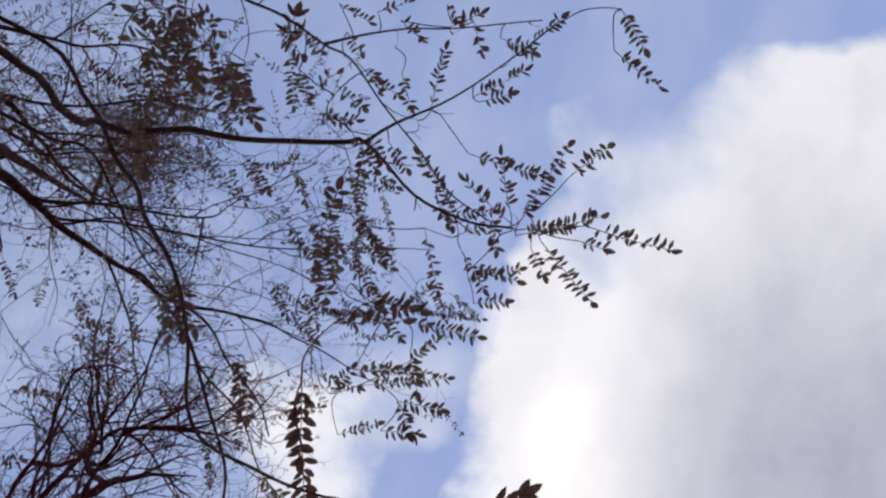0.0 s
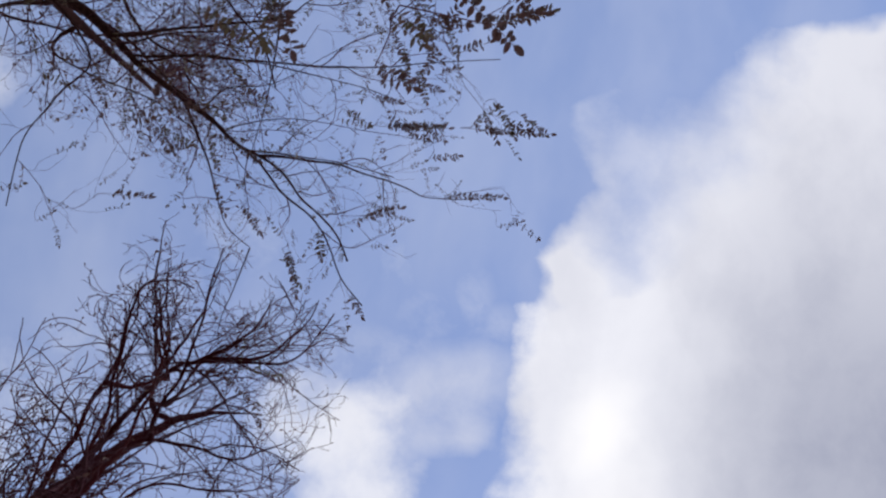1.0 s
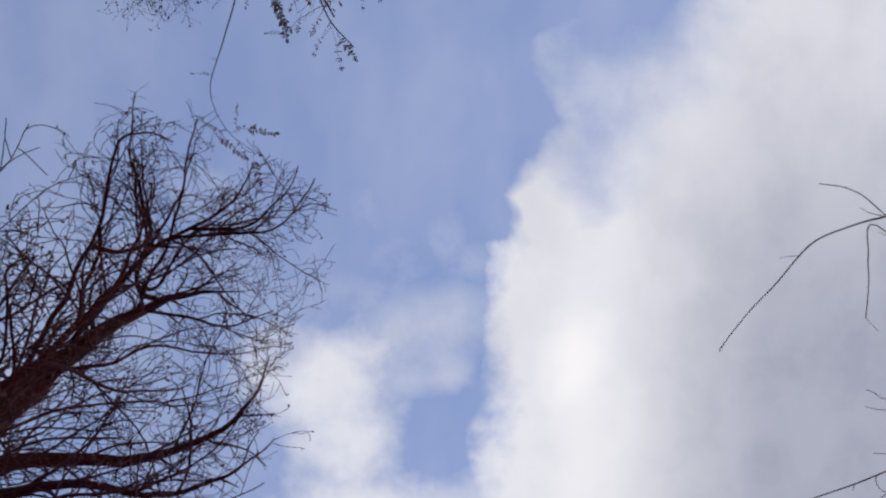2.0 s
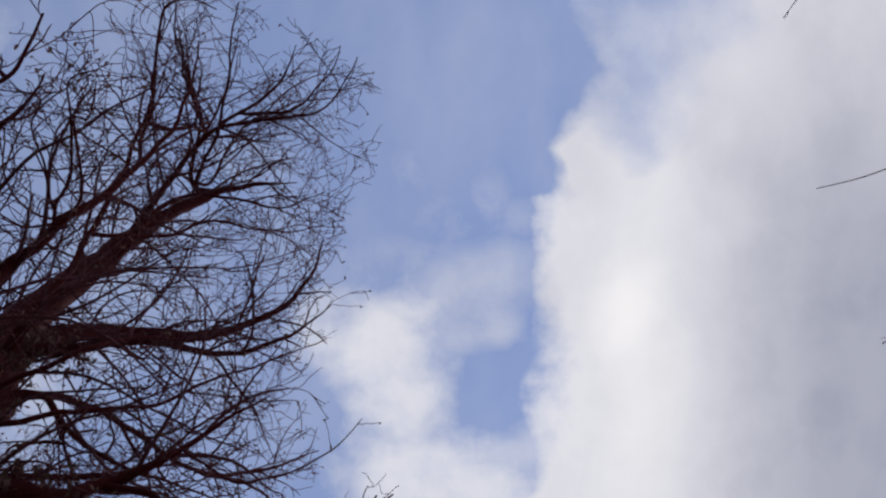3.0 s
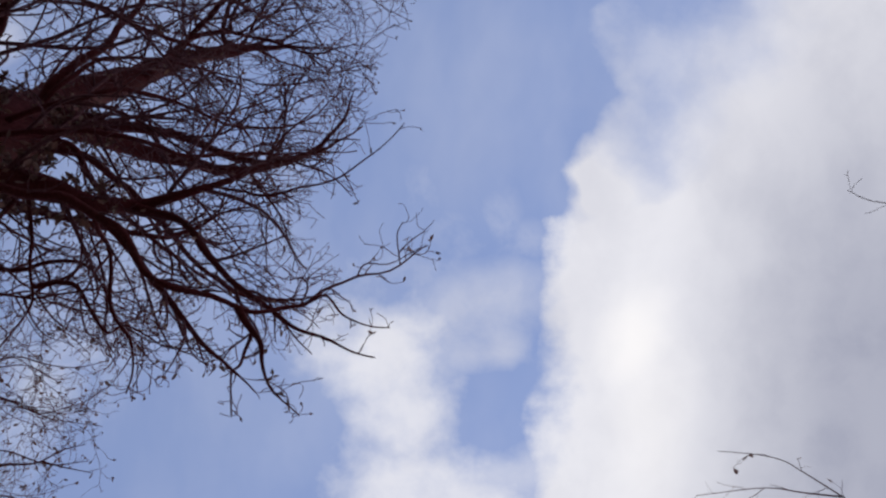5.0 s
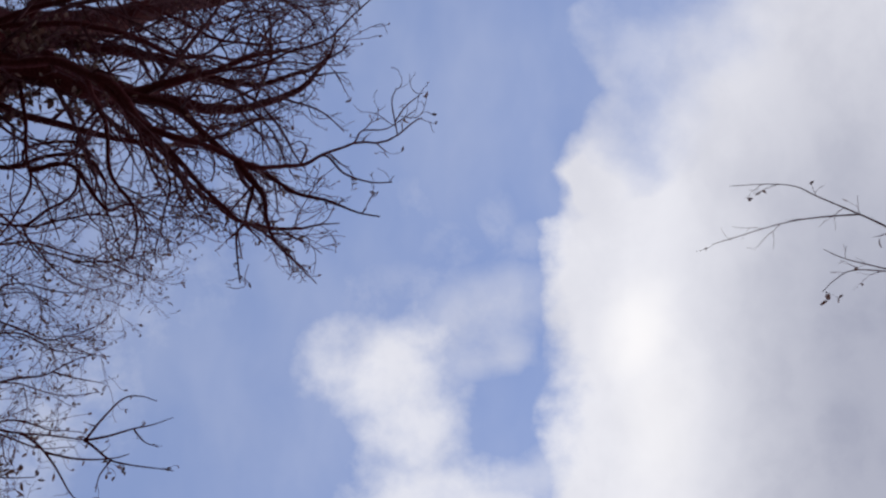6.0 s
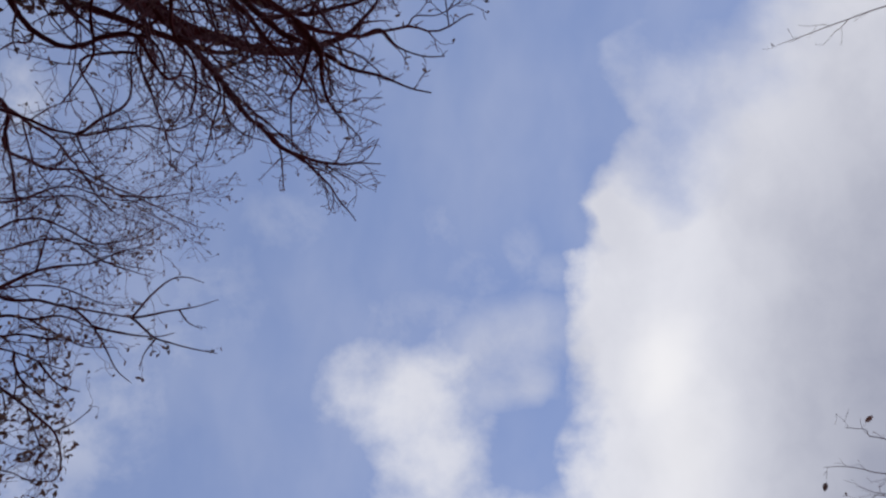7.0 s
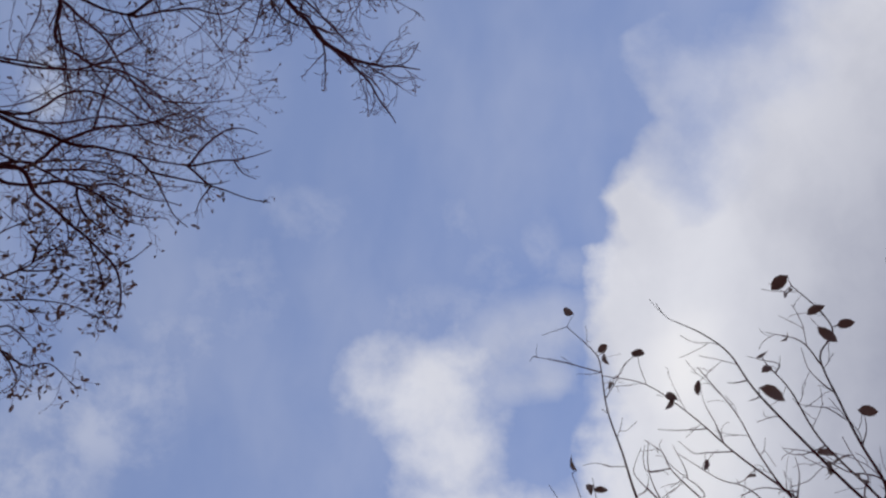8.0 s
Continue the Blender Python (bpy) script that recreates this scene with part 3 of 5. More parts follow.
oak.limb(0.04, 0.006, (-2.75, 6.10, 7.60), (-2.28, 6.15, 7.50), (-1.92, 6.48, 7.30), (-1.56, 6.71, 7.20), (-1.22, 6.89, 7.10), (-0.86, 7.02, 7.10), (-0.60, 7.10, 7.10), joined=False, style=EDGE_TWIGS)
oak.limb(0.035, 0.006, (-2.36, 6.21, 6.50), (-2.03, 6.53, 6.40), (-1.75, 6.79, 6.30), (-1.51, 7.07, 6.40), (-1.34, 7.27, 6.50), joined=False, style=EDGE_TWIGS)
oak.limb(0.03, 0.005, (-1.51, 6.70, 6.60), (-1.36, 6.93, 6.60), (-1.32, 7.20, 6.70), (-1.10, 7.48, 6.80), joined=False, style=EDGE_TWIGS)
oak.limb(0.03, 0.007, (-3.70, 4.21, 9.60), (-3.31, 4.13, 10.40), (-2.85, 3.94, 11.00), (-2.26, 4.09, 11.50), (-1.56, 3.99, 11.80), joined=False)

oak.limb(0.05, 0.008, (-3.94, 3.40, 13.20), (-3.82, 2.85, 13.10), (-3.72, 2.41, 13.00), (-3.82, 1.80, 12.90), (-3.91, 1.12, 12.80), joined=False, style=THICKET)
oak.limb(0.035, 0.007, (-3.70, 3.38, 13.40), (-3.40, 2.83, 13.40), (-3.07, 2.39, 13.30), (-2.48, 2.29, 13.20), (-2.07, 2.19, 13.00), joined=False, style=THICKET)
oak.limb(0.03, 0.007, (-3.82, 2.85, 13.10), (-3.50, 2.21, 13.20), (-3.29, 1.58, 13.20), (-3.14, 0.98, 13.10), joined=False, style=THICKET)
oak.limb(0.02, 0.005, (-3.82, 6.17, 9.00), (-3.56, 6.70, 8.80), (-3.32, 7.14, 8.60), (-3.22, 7.49, 8.50), joined=False, style=LONG)
oak.limb(0.02, 0.005, (-3.17, 6.04, 9.20), (-2.94, 6.58, 9.00), (-2.93, 6.96, 8.90), (-3.03, 7.40, 8.80), joined=False, style=LONG)
oak.limb(0.02, 0.005, (-2.51, 5.63, 9.90), (-2.05, 6.09, 9.80), (-1.78, 6.62, 9.70), joined=False, style=LONG)
oak.limb(0.02, 0.005, (-4.41, 6.33, 9.00), (-4.13, 6.82, 8.90), (-3.98, 7.25, 8.80), joined=False, style=LONG)
clad = oak.clothe(oak.trunk_line[11:] + leader[5:14], 0.34, SHOOTS, 5)
for low in (low_limb, side_limb):
    clad += oak.clothe(low[6:22], 0.07, LEAFY, 2)
clad += oak.clothe(low_limb_two[3:16], 0.0, LEAFY)

neighbour = Tree("tree", 11, "half-bare tree with dry brown leaves on its twigs", "tree",
                 ((-7.3, 8.0, -0.1), (-7.1, 7.9, 4.0), (-6.9, 7.7, 7.0), (-6.6, 7.5, 8.6)), 0.26, 0.09,
                 AIRY, Crown((-6.0, 7.7, 11.2, 2.2, 1.3, 2.4), (-4.4, 7.3, 9.3, 1.7, 1.1, 0.9), (-4.0, 8.5, 7.9, 1.2, 0.5, 0.8), (-5.2, 8.7, 9.0, 1.4, 0.9, 0.9)), BARK, BARK_THIN, "bare trees along the path", 0.72)
neighbour.limb(0.055, 0.006, (-5.88, 6.45, 8.80), (-5.62, 6.65, 9.50), (-5.74, 7.11, 9.80), (-5.61, 7.28, 10.30), (-5.43, 7.28, 10.80), (-5.07, 7.53, 11.80), (-4.73, 7.82, 12.40), (-4.42, 7.92, 13.00))
neighbour.limb(0.039, 0.006, (-5.60, 6.67, 8.60), (-5.14, 6.89, 8.80), (-4.85, 6.98, 8.90), (-4.45, 7.09, 9.00), (-3.92, 7.00, 9.10), (-3.52, 6.96, 9.30), (-3.31, 6.82, 9.40), (-3.03, 6.67, 9.50))
neighbour.limb(0.045, 0.006, (-5.99, 6.59, 9.20), (-5.69, 6.70, 9.60), (-5.48, 6.83, 9.90), (-5.42, 7.03, 10.40), (-5.42, 7.32, 10.90), (-5.15, 7.53, 11.30), (-4.89, 7.69, 11.60), (-4.60, 7.93, 11.90))
neighbour.limb(0.036, 0.009, (-4.64, 8.51, 7.10), (-4.09, 8.72, 7.30), (-3.86, 8.75, 7.40), (-3.63, 8.81, 7.40), (-3.39, 8.85, 7.50), (-3.11, 8.88, 7.50), style=TWIGGY)
neighbour.limb(0.033, 0.006, (-4.78, 8.91, 7.60), (-4.43, 8.67, 7.80), (-4.16, 8.52, 7.90), (-3.88, 8.46, 8.00), (-3.62, 8.40, 8.00), (-3.49, 8.34, 8.10), (-3.32, 8.29, 8.20), style=TWIGGY)
neighbour.limb(0.035, 0.006, (-5.27, 8.96, 8.10), (-4.76, 8.96, 8.30), (-4.54, 8.99, 8.40), (-4.27, 8.97, 8.50), (-3.98, 9.07, 8.60), (-3.69, 9.15, 8.70))
neighbour.limb(0.028, 0.006, (-5.13, 8.32, 8.20), (-4.80, 8.06, 8.50), (-4.49, 8.05, 8.70), (-4.15, 8.27, 8.90), (-3.91, 8.21, 9.10), (-3.70, 8.04, 9.30))
neighbour.limb(0.026, 0.006, (-5.29, 8.76, 8.40), (-4.96, 8.71, 8.70), (-4.63, 8.70, 9.00), (-4.22, 8.89, 9.20), (-3.89, 8.89, 9.40))
neighbour.limb(0.026, 0.006, (-4.89, 7.90, 8.00), (-4.65, 7.84, 8.40), (-4.40, 7.66, 8.80), (-4.00, 7.80, 9.00), (-3.62, 7.70, 9.20))
neighbour.limb(0.026, 0.006, (-5.20, 8.34, 8.40), (-4.92, 8.29, 8.80), (-4.64, 8.20, 9.10), (-4.26, 8.43, 9.30), (-3.80, 8.54, 9.50))
neighbour.limb(0.024, 0.006, (-5.06, 7.82, 8.20), (-4.68, 7.81, 8.60), (-4.35, 7.76, 8.90), (-4.10, 7.98, 9.10))
neighbour.limb(0.028, 0.006, (-4.45, 7.09, 9.00), (-4.18, 6.92, 9.00), (-3.88, 6.72, 9.00), (-3.87, 6.34, 9.00), (-3.83, 5.98, 9.00), (-3.81, 5.44, 9.00), joined=False, style=TWIGGY)
neighbour.limb(0.022, 0.005, (-5.42, 7.32, 10.90), (-5.22, 7.64, 11.00), (-5.04, 7.82, 11.10), (-4.70, 7.96, 11.20), joined=False)
neighbour.limb(0.022, 0.005, (-5.15, 7.53, 11.30), (-4.64, 7.56, 11.40), (-4.08, 7.42, 11.60), joined=False)
neighbour.limb(0.02, 0.005, (-4.42, 7.11, 9.00), (-4.35, 7.28, 9.00), (-4.20, 7.47, 9.00), (-4.00, 7.57, 9.10), joined=False)
neighbour.limb(0.025, 0.006, (-5.61, 6.95, 9.60), (-5.41, 7.43, 9.40), (-5.21, 7.76, 9.20), (-5.14, 8.04, 9.10), joined=False)
neighbour.limb(0.016, 0.005, (-3.11, 8.88, 7.50), (-2.95, 8.71, 7.50), (-2.82, 8.58, 7.60), (-2.67, 8.55, 7.60), (-2.52, 8.59, 7.60), joined=False, style=TWIGGY)
neighbour.limb(0.016, 0.005, (-3.11, 8.88, 7.50), (-2.86, 8.85, 7.50), (-2.72, 8.83, 7.60), (-2.57, 8.80, 7.60), (-2.39, 8.73, 7.60), joined=False, style=TWIGGY)
neighbour.limb(0.012, 0.004, (-2.72, 8.83, 7.60), (-2.64, 8.93, 7.60), (-2.52, 8.98, 7.60), joined=False, style=TWIGGY)
neighbour.limb(0.016, 0.005, (-3.11, 8.88, 7.50), (-2.91, 9.04, 7.50), (-2.76, 9.09, 7.50), (-2.56, 9.16, 7.60), (-2.41, 9.18, 7.60), joined=False, style=TWIGGY)
neighbour.limb(0.012, 0.004, (-2.88, 9.05, 7.50), (-2.98, 9.18, 7.50), (-3.02, 9.31, 7.50), joined=False, style=TWIGGY)
neighbour.limb(0.018, 0.005, (-3.58, 8.81, 7.40), (-3.38, 8.94, 7.40), (-3.24, 9.15, 7.40), (-3.16, 9.31, 7.40), (-3.05, 9.40, 7.40), joined=False, style=TWIGGY)
neighbour.limb(0.016, 0.005, (-3.36, 8.95, 7.40), (-3.10, 9.01, 7.40), (-2.86, 9.04, 7.50), (-2.72, 9.01, 7.50), joined=False, style=TWIGGY)
neighbour.limb(0.014, 0.005, (-3.62, 8.40, 8.00), (-3.46, 8.50, 8.10), (-3.26, 8.57, 8.20), joined=False, style=TWIGGY)
neighbour.limb(0.014, 0.005, (-4.16, 8.52, 7.90), (-4.11, 8.32, 7.90), (-4.10, 8.11, 8.00), (-4.00, 7.84, 8.10), joined=False, style=TWIGGY)
neighbour.limb(0.018, 0.005, (-4.54, 9.00, 8.40), (-4.32, 9.14, 8.50), (-4.09, 9.27, 8.60), (-3.80, 9.29, 8.70), joined=False)

third = Tree("tree", 17, "thin tree with dry brown leaves on drooping twigs", "tree",
             ((-6.6, 10.6, -0.1), (-6.4, 10.5, 2.5), (-5.9, 10.2, 4.6), (-5.2, 9.8, 6.0)), 0.14, 0.04,
             TUFT, Crown((-4.3, 9.6, 7.0, 1.0, 1.3, 0.6), (-5.2, 9.9, 7.0, 1.0, 1.3, 0.9)), BARK, BARK_THIN, "bare trees along the path", 0.75)
third.limb(0.028, 0.005, (-3.91, 9.04, 6.40), (-3.81, 9.22, 6.60), (-3.80, 9.39, 6.90), (-3.64, 9.54, 7.00), (-3.50, 9.75, 7.10), (-3.46, 9.92, 7.15), (-3.50, 10.06, 7.20), (-3.59, 10.15, 7.20), (-3.80, 10.16, 7.20))
third.limb(0.024, 0.005, (-4.06, 8.98, 6.60), (-3.91, 9.02, 6.80), (-3.78, 9.11, 7.00), (-3.56, 9.19, 7.00), (-3.36, 9.25, 7.00))
third.limb(0.022, 0.005, (-4.71, 10.13, 6.50), (-4.59, 10.28, 6.80), (-4.37, 10.43, 7.00), (-4.24, 10.57, 7.10), (-4.01, 10.54, 7.10), (-3.85, 10.74, 7.20))
third.limb(0.03, 0.006, (-4.87, 10.16, 6.80), (-4.59, 9.98, 6.90), (-4.38, 9.85, 7.00), (-4.11, 9.73, 7.00), (-3.79, 9.48, 7.00))
third.limb(0.02, 0.005, (-4.95, 9.77, 7.00), (-4.70, 9.63, 7.10), (-4.54, 9.51, 7.20), (-4.34, 9.40, 7.20), (-4.15, 9.30, 7.20))
third.limb(0.02, 0.005, (-4.86, 10.08, 6.90), (-4.61, 10.03, 7.00), (-4.38, 10.03, 7.00), (-4.10, 10.03, 7.00), (-3.88, 10.06, 7.10), (-3.64, 10.16, 7.10))
third.limb(0.010, 0.004, (-3.50, 9.75, 7.10), (-3.34, 9.68, 7.10), (-3.20, 9.56, 7.10), joined=False)
third.limb(0.010, 0.004, (-3.64, 9.54, 7.00), (-3.59, 9.71, 7.00), (-3.54, 9.88, 7.00), (-3.59, 10.01, 7.00), joined=False)
third.limb(0.016, 0.005, (-3.91, 9.02, 6.80), (-3.74, 8.99, 7.00), (-3.47, 9.01, 7.00), (-3.21, 9.02, 7.00), joined=False)
third.limb(0.016, 0.005, (-3.78, 9.11, 7.00), (-3.71, 9.32, 7.00), (-3.55, 9.45, 7.00), (-3.38, 9.53, 7.00), joined=False)
third.limb(0.014, 0.005, (-3.56, 9.19, 7.00), (-3.42, 9.36, 7.00), (-3.24, 9.42, 7.00), joined=False)
third.limb(0.014, 0.004, (-4.48, 10.33, 6.90), (-4.33, 10.23, 7.00), (-4.18, 10.33, 7.00), (-4.09, 10.42, 7.00), joined=False)
third.limb(0.014, 0.004, (-4.37, 10.43, 7.00), (-4.27, 10.56, 7.00), (-4.22, 10.69, 7.00), (-4.31, 10.78, 7.00), joined=False)
third.limb(0.014, 0.004, (-4.24, 9.79, 7.00), (-4.01, 9.79, 7.00), (-3.79, 9.74, 7.10), joined=False)
third.limb(0.014, 0.004, (-4.11, 9.73, 7.00), (-4.06, 9.57, 7.00), (-3.94, 9.38, 7.10), joined=False)

locust = Tree("locust_tree", 23, "slender locust tree with hanging feathery leaves", "tree",
              ((-3.7, -1.7, -0.1), (-3.4, -1.4, 2.5), (-3.0, -1.0, 4.6), (-2.8, -0.6, 6.4), (-2.5, -0.3, 8.0)), 0.14, 0.015,
              LOCUST, Crown((-2.0, -0.6, 5.8, 2.3, 1.9, 2.6), (-3.6, -1.6, 12.0, 1.35, 1.25, 1.5), (0.0, 0.5, 5.8, 0.9, 0.9, 0.7), (0.1, 0.0, 2.95, 0.75, 0.8, 0.7), rough=0.35),
              BARK_RED, BARK_THIN)
locust.limb(0.06, 0.006, (-2.54, -0.42, 5.60), (-2.25, -0.28, 5.90), (-2.08, -0.16, 6.00), (-1.95, -0.09, 6.10), (-1.69, 0.07, 6.30), (-1.44, 0.19, 6.50), (-1.23, 0.32, 6.70), (-1.03, 0.43, 6.70), (-0.75, 0.65, 6.50), (-0.52, 0.82, 6.40), (-0.36, 1.01, 6.30))
locust.limb(0.035, 0.003, (-2.43, -1.07, 5.30), (-1.67, -0.75, 4.80), (-1.08, -0.42, 4.30), (-0.79, -0.37, 4.00), (-0.30, -0.37, 3.70), (-0.00, -0.37, 3.50), (0.06, -0.39, 3.50), (0.23, -0.27, 3.40), (0.36, -0.21, 3.30), (0.46, -0.20, 3.27), style=FINE)
locust.limb(0.014, 0.0025, (-1.39, -0.76, 4.60), (-1.02, -0.48, 4.30), (-0.74, -0.26, 4.00), (-0.52, -0.10, 3.70), (-0.35, 0.05, 3.50), (-0.24, 0.18, 3.30), (-0.15, 0.27, 3.10), (-0.07, 0.33, 3.00), (0.08, 0.35, 2.85), (0.21, 0.34, 2.75), (0.28, 0.35, 2.70), (0.35, 0.37, 2.67), style=FINE)
locust.limb(0.014, 0.004, (-1.56, -0.44, 5.00), (-1.27, -0.40, 4.90), (-1.03, -0.17, 4.80), (-0.89, 0.03, 4.80), (-0.74, 0.17, 4.80), (-0.65, 0.35, 4.80))
locust.limb(0.012, 0.003, (-1.91, 0.05, 5.60), (-1.93, 0.40, 5.40), (-1.99, 0.62, 5.30), (-2.02, 0.78, 5.30), (-2.03, 1.01, 5.30))
locust.limb(0.045, 0.008, (-2.58, -0.89, 5.80), (-2.41, -0.75, 6.00), (-2.24, -0.67, 6.10), (-2.11, -0.56, 6.20), (-2.08, -0.42, 6.40), (-1.96, -0.33, 6.60), (-1.71, -0.28, 6.80))
locust.limb(0.04, 0.008, (-3.28, -0.79, 6.80), (-2.82, -0.69, 7.00), (-2.38, -0.42, 7.30), (-2.04, -0.20, 7.50), (-1.71, 0.02, 7.60), style=DENSE)
locust.limb(0.025, 0.006, (-3.35, -0.52, 7.00), (-2.90, -0.57, 7.40), (-2.35, -0.76, 7.70), (-1.77, -0.77, 7.90), style=DENSE)
locust.limb(0.02, 0.005, (-2.98, -0.29, 7.20), (-2.70, -0.23, 7.60), (-2.43, -0.21, 7.90), (-2.07, 0.02, 8.00), style=DENSE)
locust.limb(0.009, 0.002, (-0.76, -1.08, 4.20), (-0.46, -0.86, 3.90), (-0.28, -0.78, 3.80), (-0.13, -0.69, 3.70), (-0.03, -0.63, 3.60), (0.09, -0.50, 3.50), (0.21, -0.38, 3.40), (0.31, -0.28, 3.40), (0.41, -0.22, 3.35), style=FINE)
locust.limb(0.03, 0.006, (-2.39, -0.98, 5.50), (-2.01, -1.04, 5.60), (-1.75, -1.06, 5.70), (-1.45, -1.13, 5.80), (-1.21, -1.04, 5.80), style=DENSE)
locust.limb(0.025, 0.006, (-2.32, -0.65, 5.50), (-1.78, -0.67, 5.60), (-1.38, -0.81, 5.70), (-1.00, -0.85, 5.80), style=DENSE)
locust.limb(0.014, 0.003, (-1.19, 0.31, 6.80), (-0.84, 0.33, 6.70), (-0.50, 0.37, 6.60), (-0.08, 0.48, 6.40), (0.08, 0.53, 6.40), (0.41, 0.47, 6.40), joined=False)
locust.limb(0.014, 0.004, (-1.60, 0.11, 6.40), (-1.40, 0.22, 6.60), (-0.83, 0.65, 6.10), (-0.57, 0.84, 6.00), (-0.40, 1.10, 6.00), (-0.23, 1.28, 6.00), joined=False)
locust.limb(0.006, 0.002, (0.06, -0.39, 3.50), (0.14, -0.43, 3.40), (0.27, -0.52, 3.40), (0.39, -0.64, 3.40), (0.49, -0.76, 3.40), joined=False, style=FINE)
locust.limb(0.005, 0.002, (-0.22, 0.22, 3.30), (-0.14, 0.29, 3.20), (-0.05, 0.40, 3.10), (-0.02, 0.48, 3.00), (0.04, 0.56, 2.90), (0.10, 0.59, 2.80), (0.13, 0.59, 2.80), joined=False, style=FINE)
locust.limb(0.009, 0.003, (-1.97, -0.19, 6.10), (-1.69, -0.20, 6.00), (-1.26, -0.24, 5.90), (-0.94, -0.28, 5.80), joined=False)
locust.limb(0.011, 0.003, (-2.04, -0.58, 6.00), (-1.68, -0.57, 5.80), (-1.30, -0.60, 5.60), (-0.92, -0.65, 5.40), joined=False)
locust.limb(0.009, 0.003, (-1.89, -0.11, 6.20), (-1.55, -0.16, 6.20), (-1.20, -0.14, 6.10), (-0.82, -0.09, 6.00), (-0.51, -0.06, 6.00), (-0.21, 0.03, 5.90), joined=False)
locust.limb(0.008, 0.003, (-1.23, 0.32, 6.70), (-0.83, 0.33, 6.60), (-0.50, 0.36, 6.50), (-0.18, 0.42, 6.40), joined=False)
locust.limb(0.01, 0.003, (-1.67, 0.09, 6.35), (-1.43, 0.46, 6.40), (-1.28, 0.70, 6.20), (-1.14, 0.91, 6.10), (-0.98, 1.03, 6.10), joined=False)
locust.limb(0.005, 0.002, (-0.13, -0.69, 3.70), (-0.02, -0.72, 3.65), (0.11, -0.75, 3.60), (0.24, -0.76, 3.55), (0.47, -0.81, 3.50), joined=False, style=FINE)

locust.limb(0.014, 0.003, (-2.04, -0.18, 6.10), (-1.42, -0.20, 5.80), (-0.85, -0.21, 5.47), (-0.69, -0.33, 5.45), (-0.31, -0.61, 5.40), joined=False)
locust.limb(0.011, 0.003, (-1.93, -0.10, 6.20), (-1.44, -0.13, 6.10), (-0.83, -0.13, 6.00), (-0.32, -0.18, 5.97), (0.09, -0.26, 5.95), (0.39, -0.31, 5.90), joined=False)
locust.limb(0.006, 0.003, (-0.86, -0.20, 5.47), (-0.99, 0.09, 6.00), (-1.19, 0.33, 6.60), joined=False, style=FINE)
locust.limb(0.011, 0.003, (-1.67, -0.37, 5.30), (-1.41, -0.41, 5.20), (-1.16, -0.43, 5.10), (-0.91, -0.49, 5.00), joined=False, style=FINE)
locust.limb(0.007, 0.002, (-1.78, -0.38, 5.60), (-1.46, -0.35, 5.50), (-1.13, -0.38, 5.40), (-0.83, -0.47, 5.30), (-0.29, -0.58, 5.20), joined=False)
locust.limb(0.006, 0.002, (-1.44, 0.29, 6.60), (-1.28, 0.23, 6.40), (-0.89, 0.14, 6.30), (-0.46, 0.17, 6.20), (0.07, 0.21, 6.10), joined=False, style=FINE)
locust.limb(0.006, 0.002, (-1.52, 0.16, 6.40), (-1.34, 0.01, 6.30), (-1.03, -0.04, 6.20), (-0.63, -0.29, 6.10), (-0.33, -0.44, 6.00), joined=False, style=FINE)
locust.limb(0.005, 0.002, (-0.98, 1.03, 6.10), (-1.05, 1.30, 6.15), (-1.12, 1.58, 6.20), (-1.02, 1.80, 6.28), (-0.84, 1.92, 6.30), joined=False, style=FINE)
# its high top, a haze of fine brown twigs
below = len(locust.tips)
locust.limb(0.03, 0.005, (-2.9, -0.8, 9.2), (-3.3, -1.2, 10.4), (-3.6, -1.5, 11.5), (-3.8, -1.2, 12.4), (-3.9, -0.9, 12.9), style=HIGH)
for way in ((-3.2, -2.1, 12.0), (-2.9, -1.4, 11.9), (-3.1, -0.8, 11.8), (-4.4, -1.9, 12.1), (-3.8, -2.6, 12.2)):
    end = Vector(way)
    fork = Vector((-3.45, -1.35, 11.0))
    locust.limb(0.014, 0.004, tuple(fork), tuple(fork.lerp(end, 0.5) + Vector((0, 0, 0.2))), tuple(end), joined=False, style=HIGH)
high = locust.tips[below:]
del locust.tips[below:]

hazel = Tree("sapling", 31, "slim bare sapling with arching grey twigs", "tree",
             ((3.7, 3.2, -0.1), (3.6, 3.2, 1.8), (3.3, 3.1, 3.4), (2.95, 3.0, 4.5)), 0.05, 0.015, SPARSE, None, BARK, BARK_THIN, "saplings", 0.75)
hazel.limb(0.0090, 0.003, (2.57, 2.15, 4.80), (2.36, 2.18, 4.85), (2.18, 2.25, 4.85), (2.02, 2.34, 4.85), (1.85, 2.52, 4.80), (1.73, 2.66, 4.80), (1.61, 2.84, 4.80))
hazel.limb(0.0050, 0.003, (2.32, 2.15, 4.80), (2.18, 2.07, 4.80), (2.02, 2.05, 4.80))
hazel.limb(0.0050, 0.003, (2.31, 2.22, 4.80), (2.28, 2.36, 4.80), (2.29, 2.48, 4.80), (2.29, 2.65, 4.80))
hazel.limb(0.0070, 0.003, (2.66, 3.21, 4.70), (2.44, 3.35, 4.80), (2.21, 3.45, 4.80), (2.00, 3.53, 4.80), (1.79, 3.59, 4.80))
hazel.limb(0.0080, 0.003, (2.59, 3.58, 4.70), (2.50, 3.89, 4.80), (2.38, 4.04, 4.80), (2.25, 4.18, 4.80), (2.11, 4.28, 4.80))
hazel.limb(0.004, 0.002, (2.60, 3.47, 4.70), (2.51, 3.44, 4.80), (2.42, 3.47, 4.80), (2.36, 3.54, 4.80), (2.25, 3.56, 4.80), twigs=False)
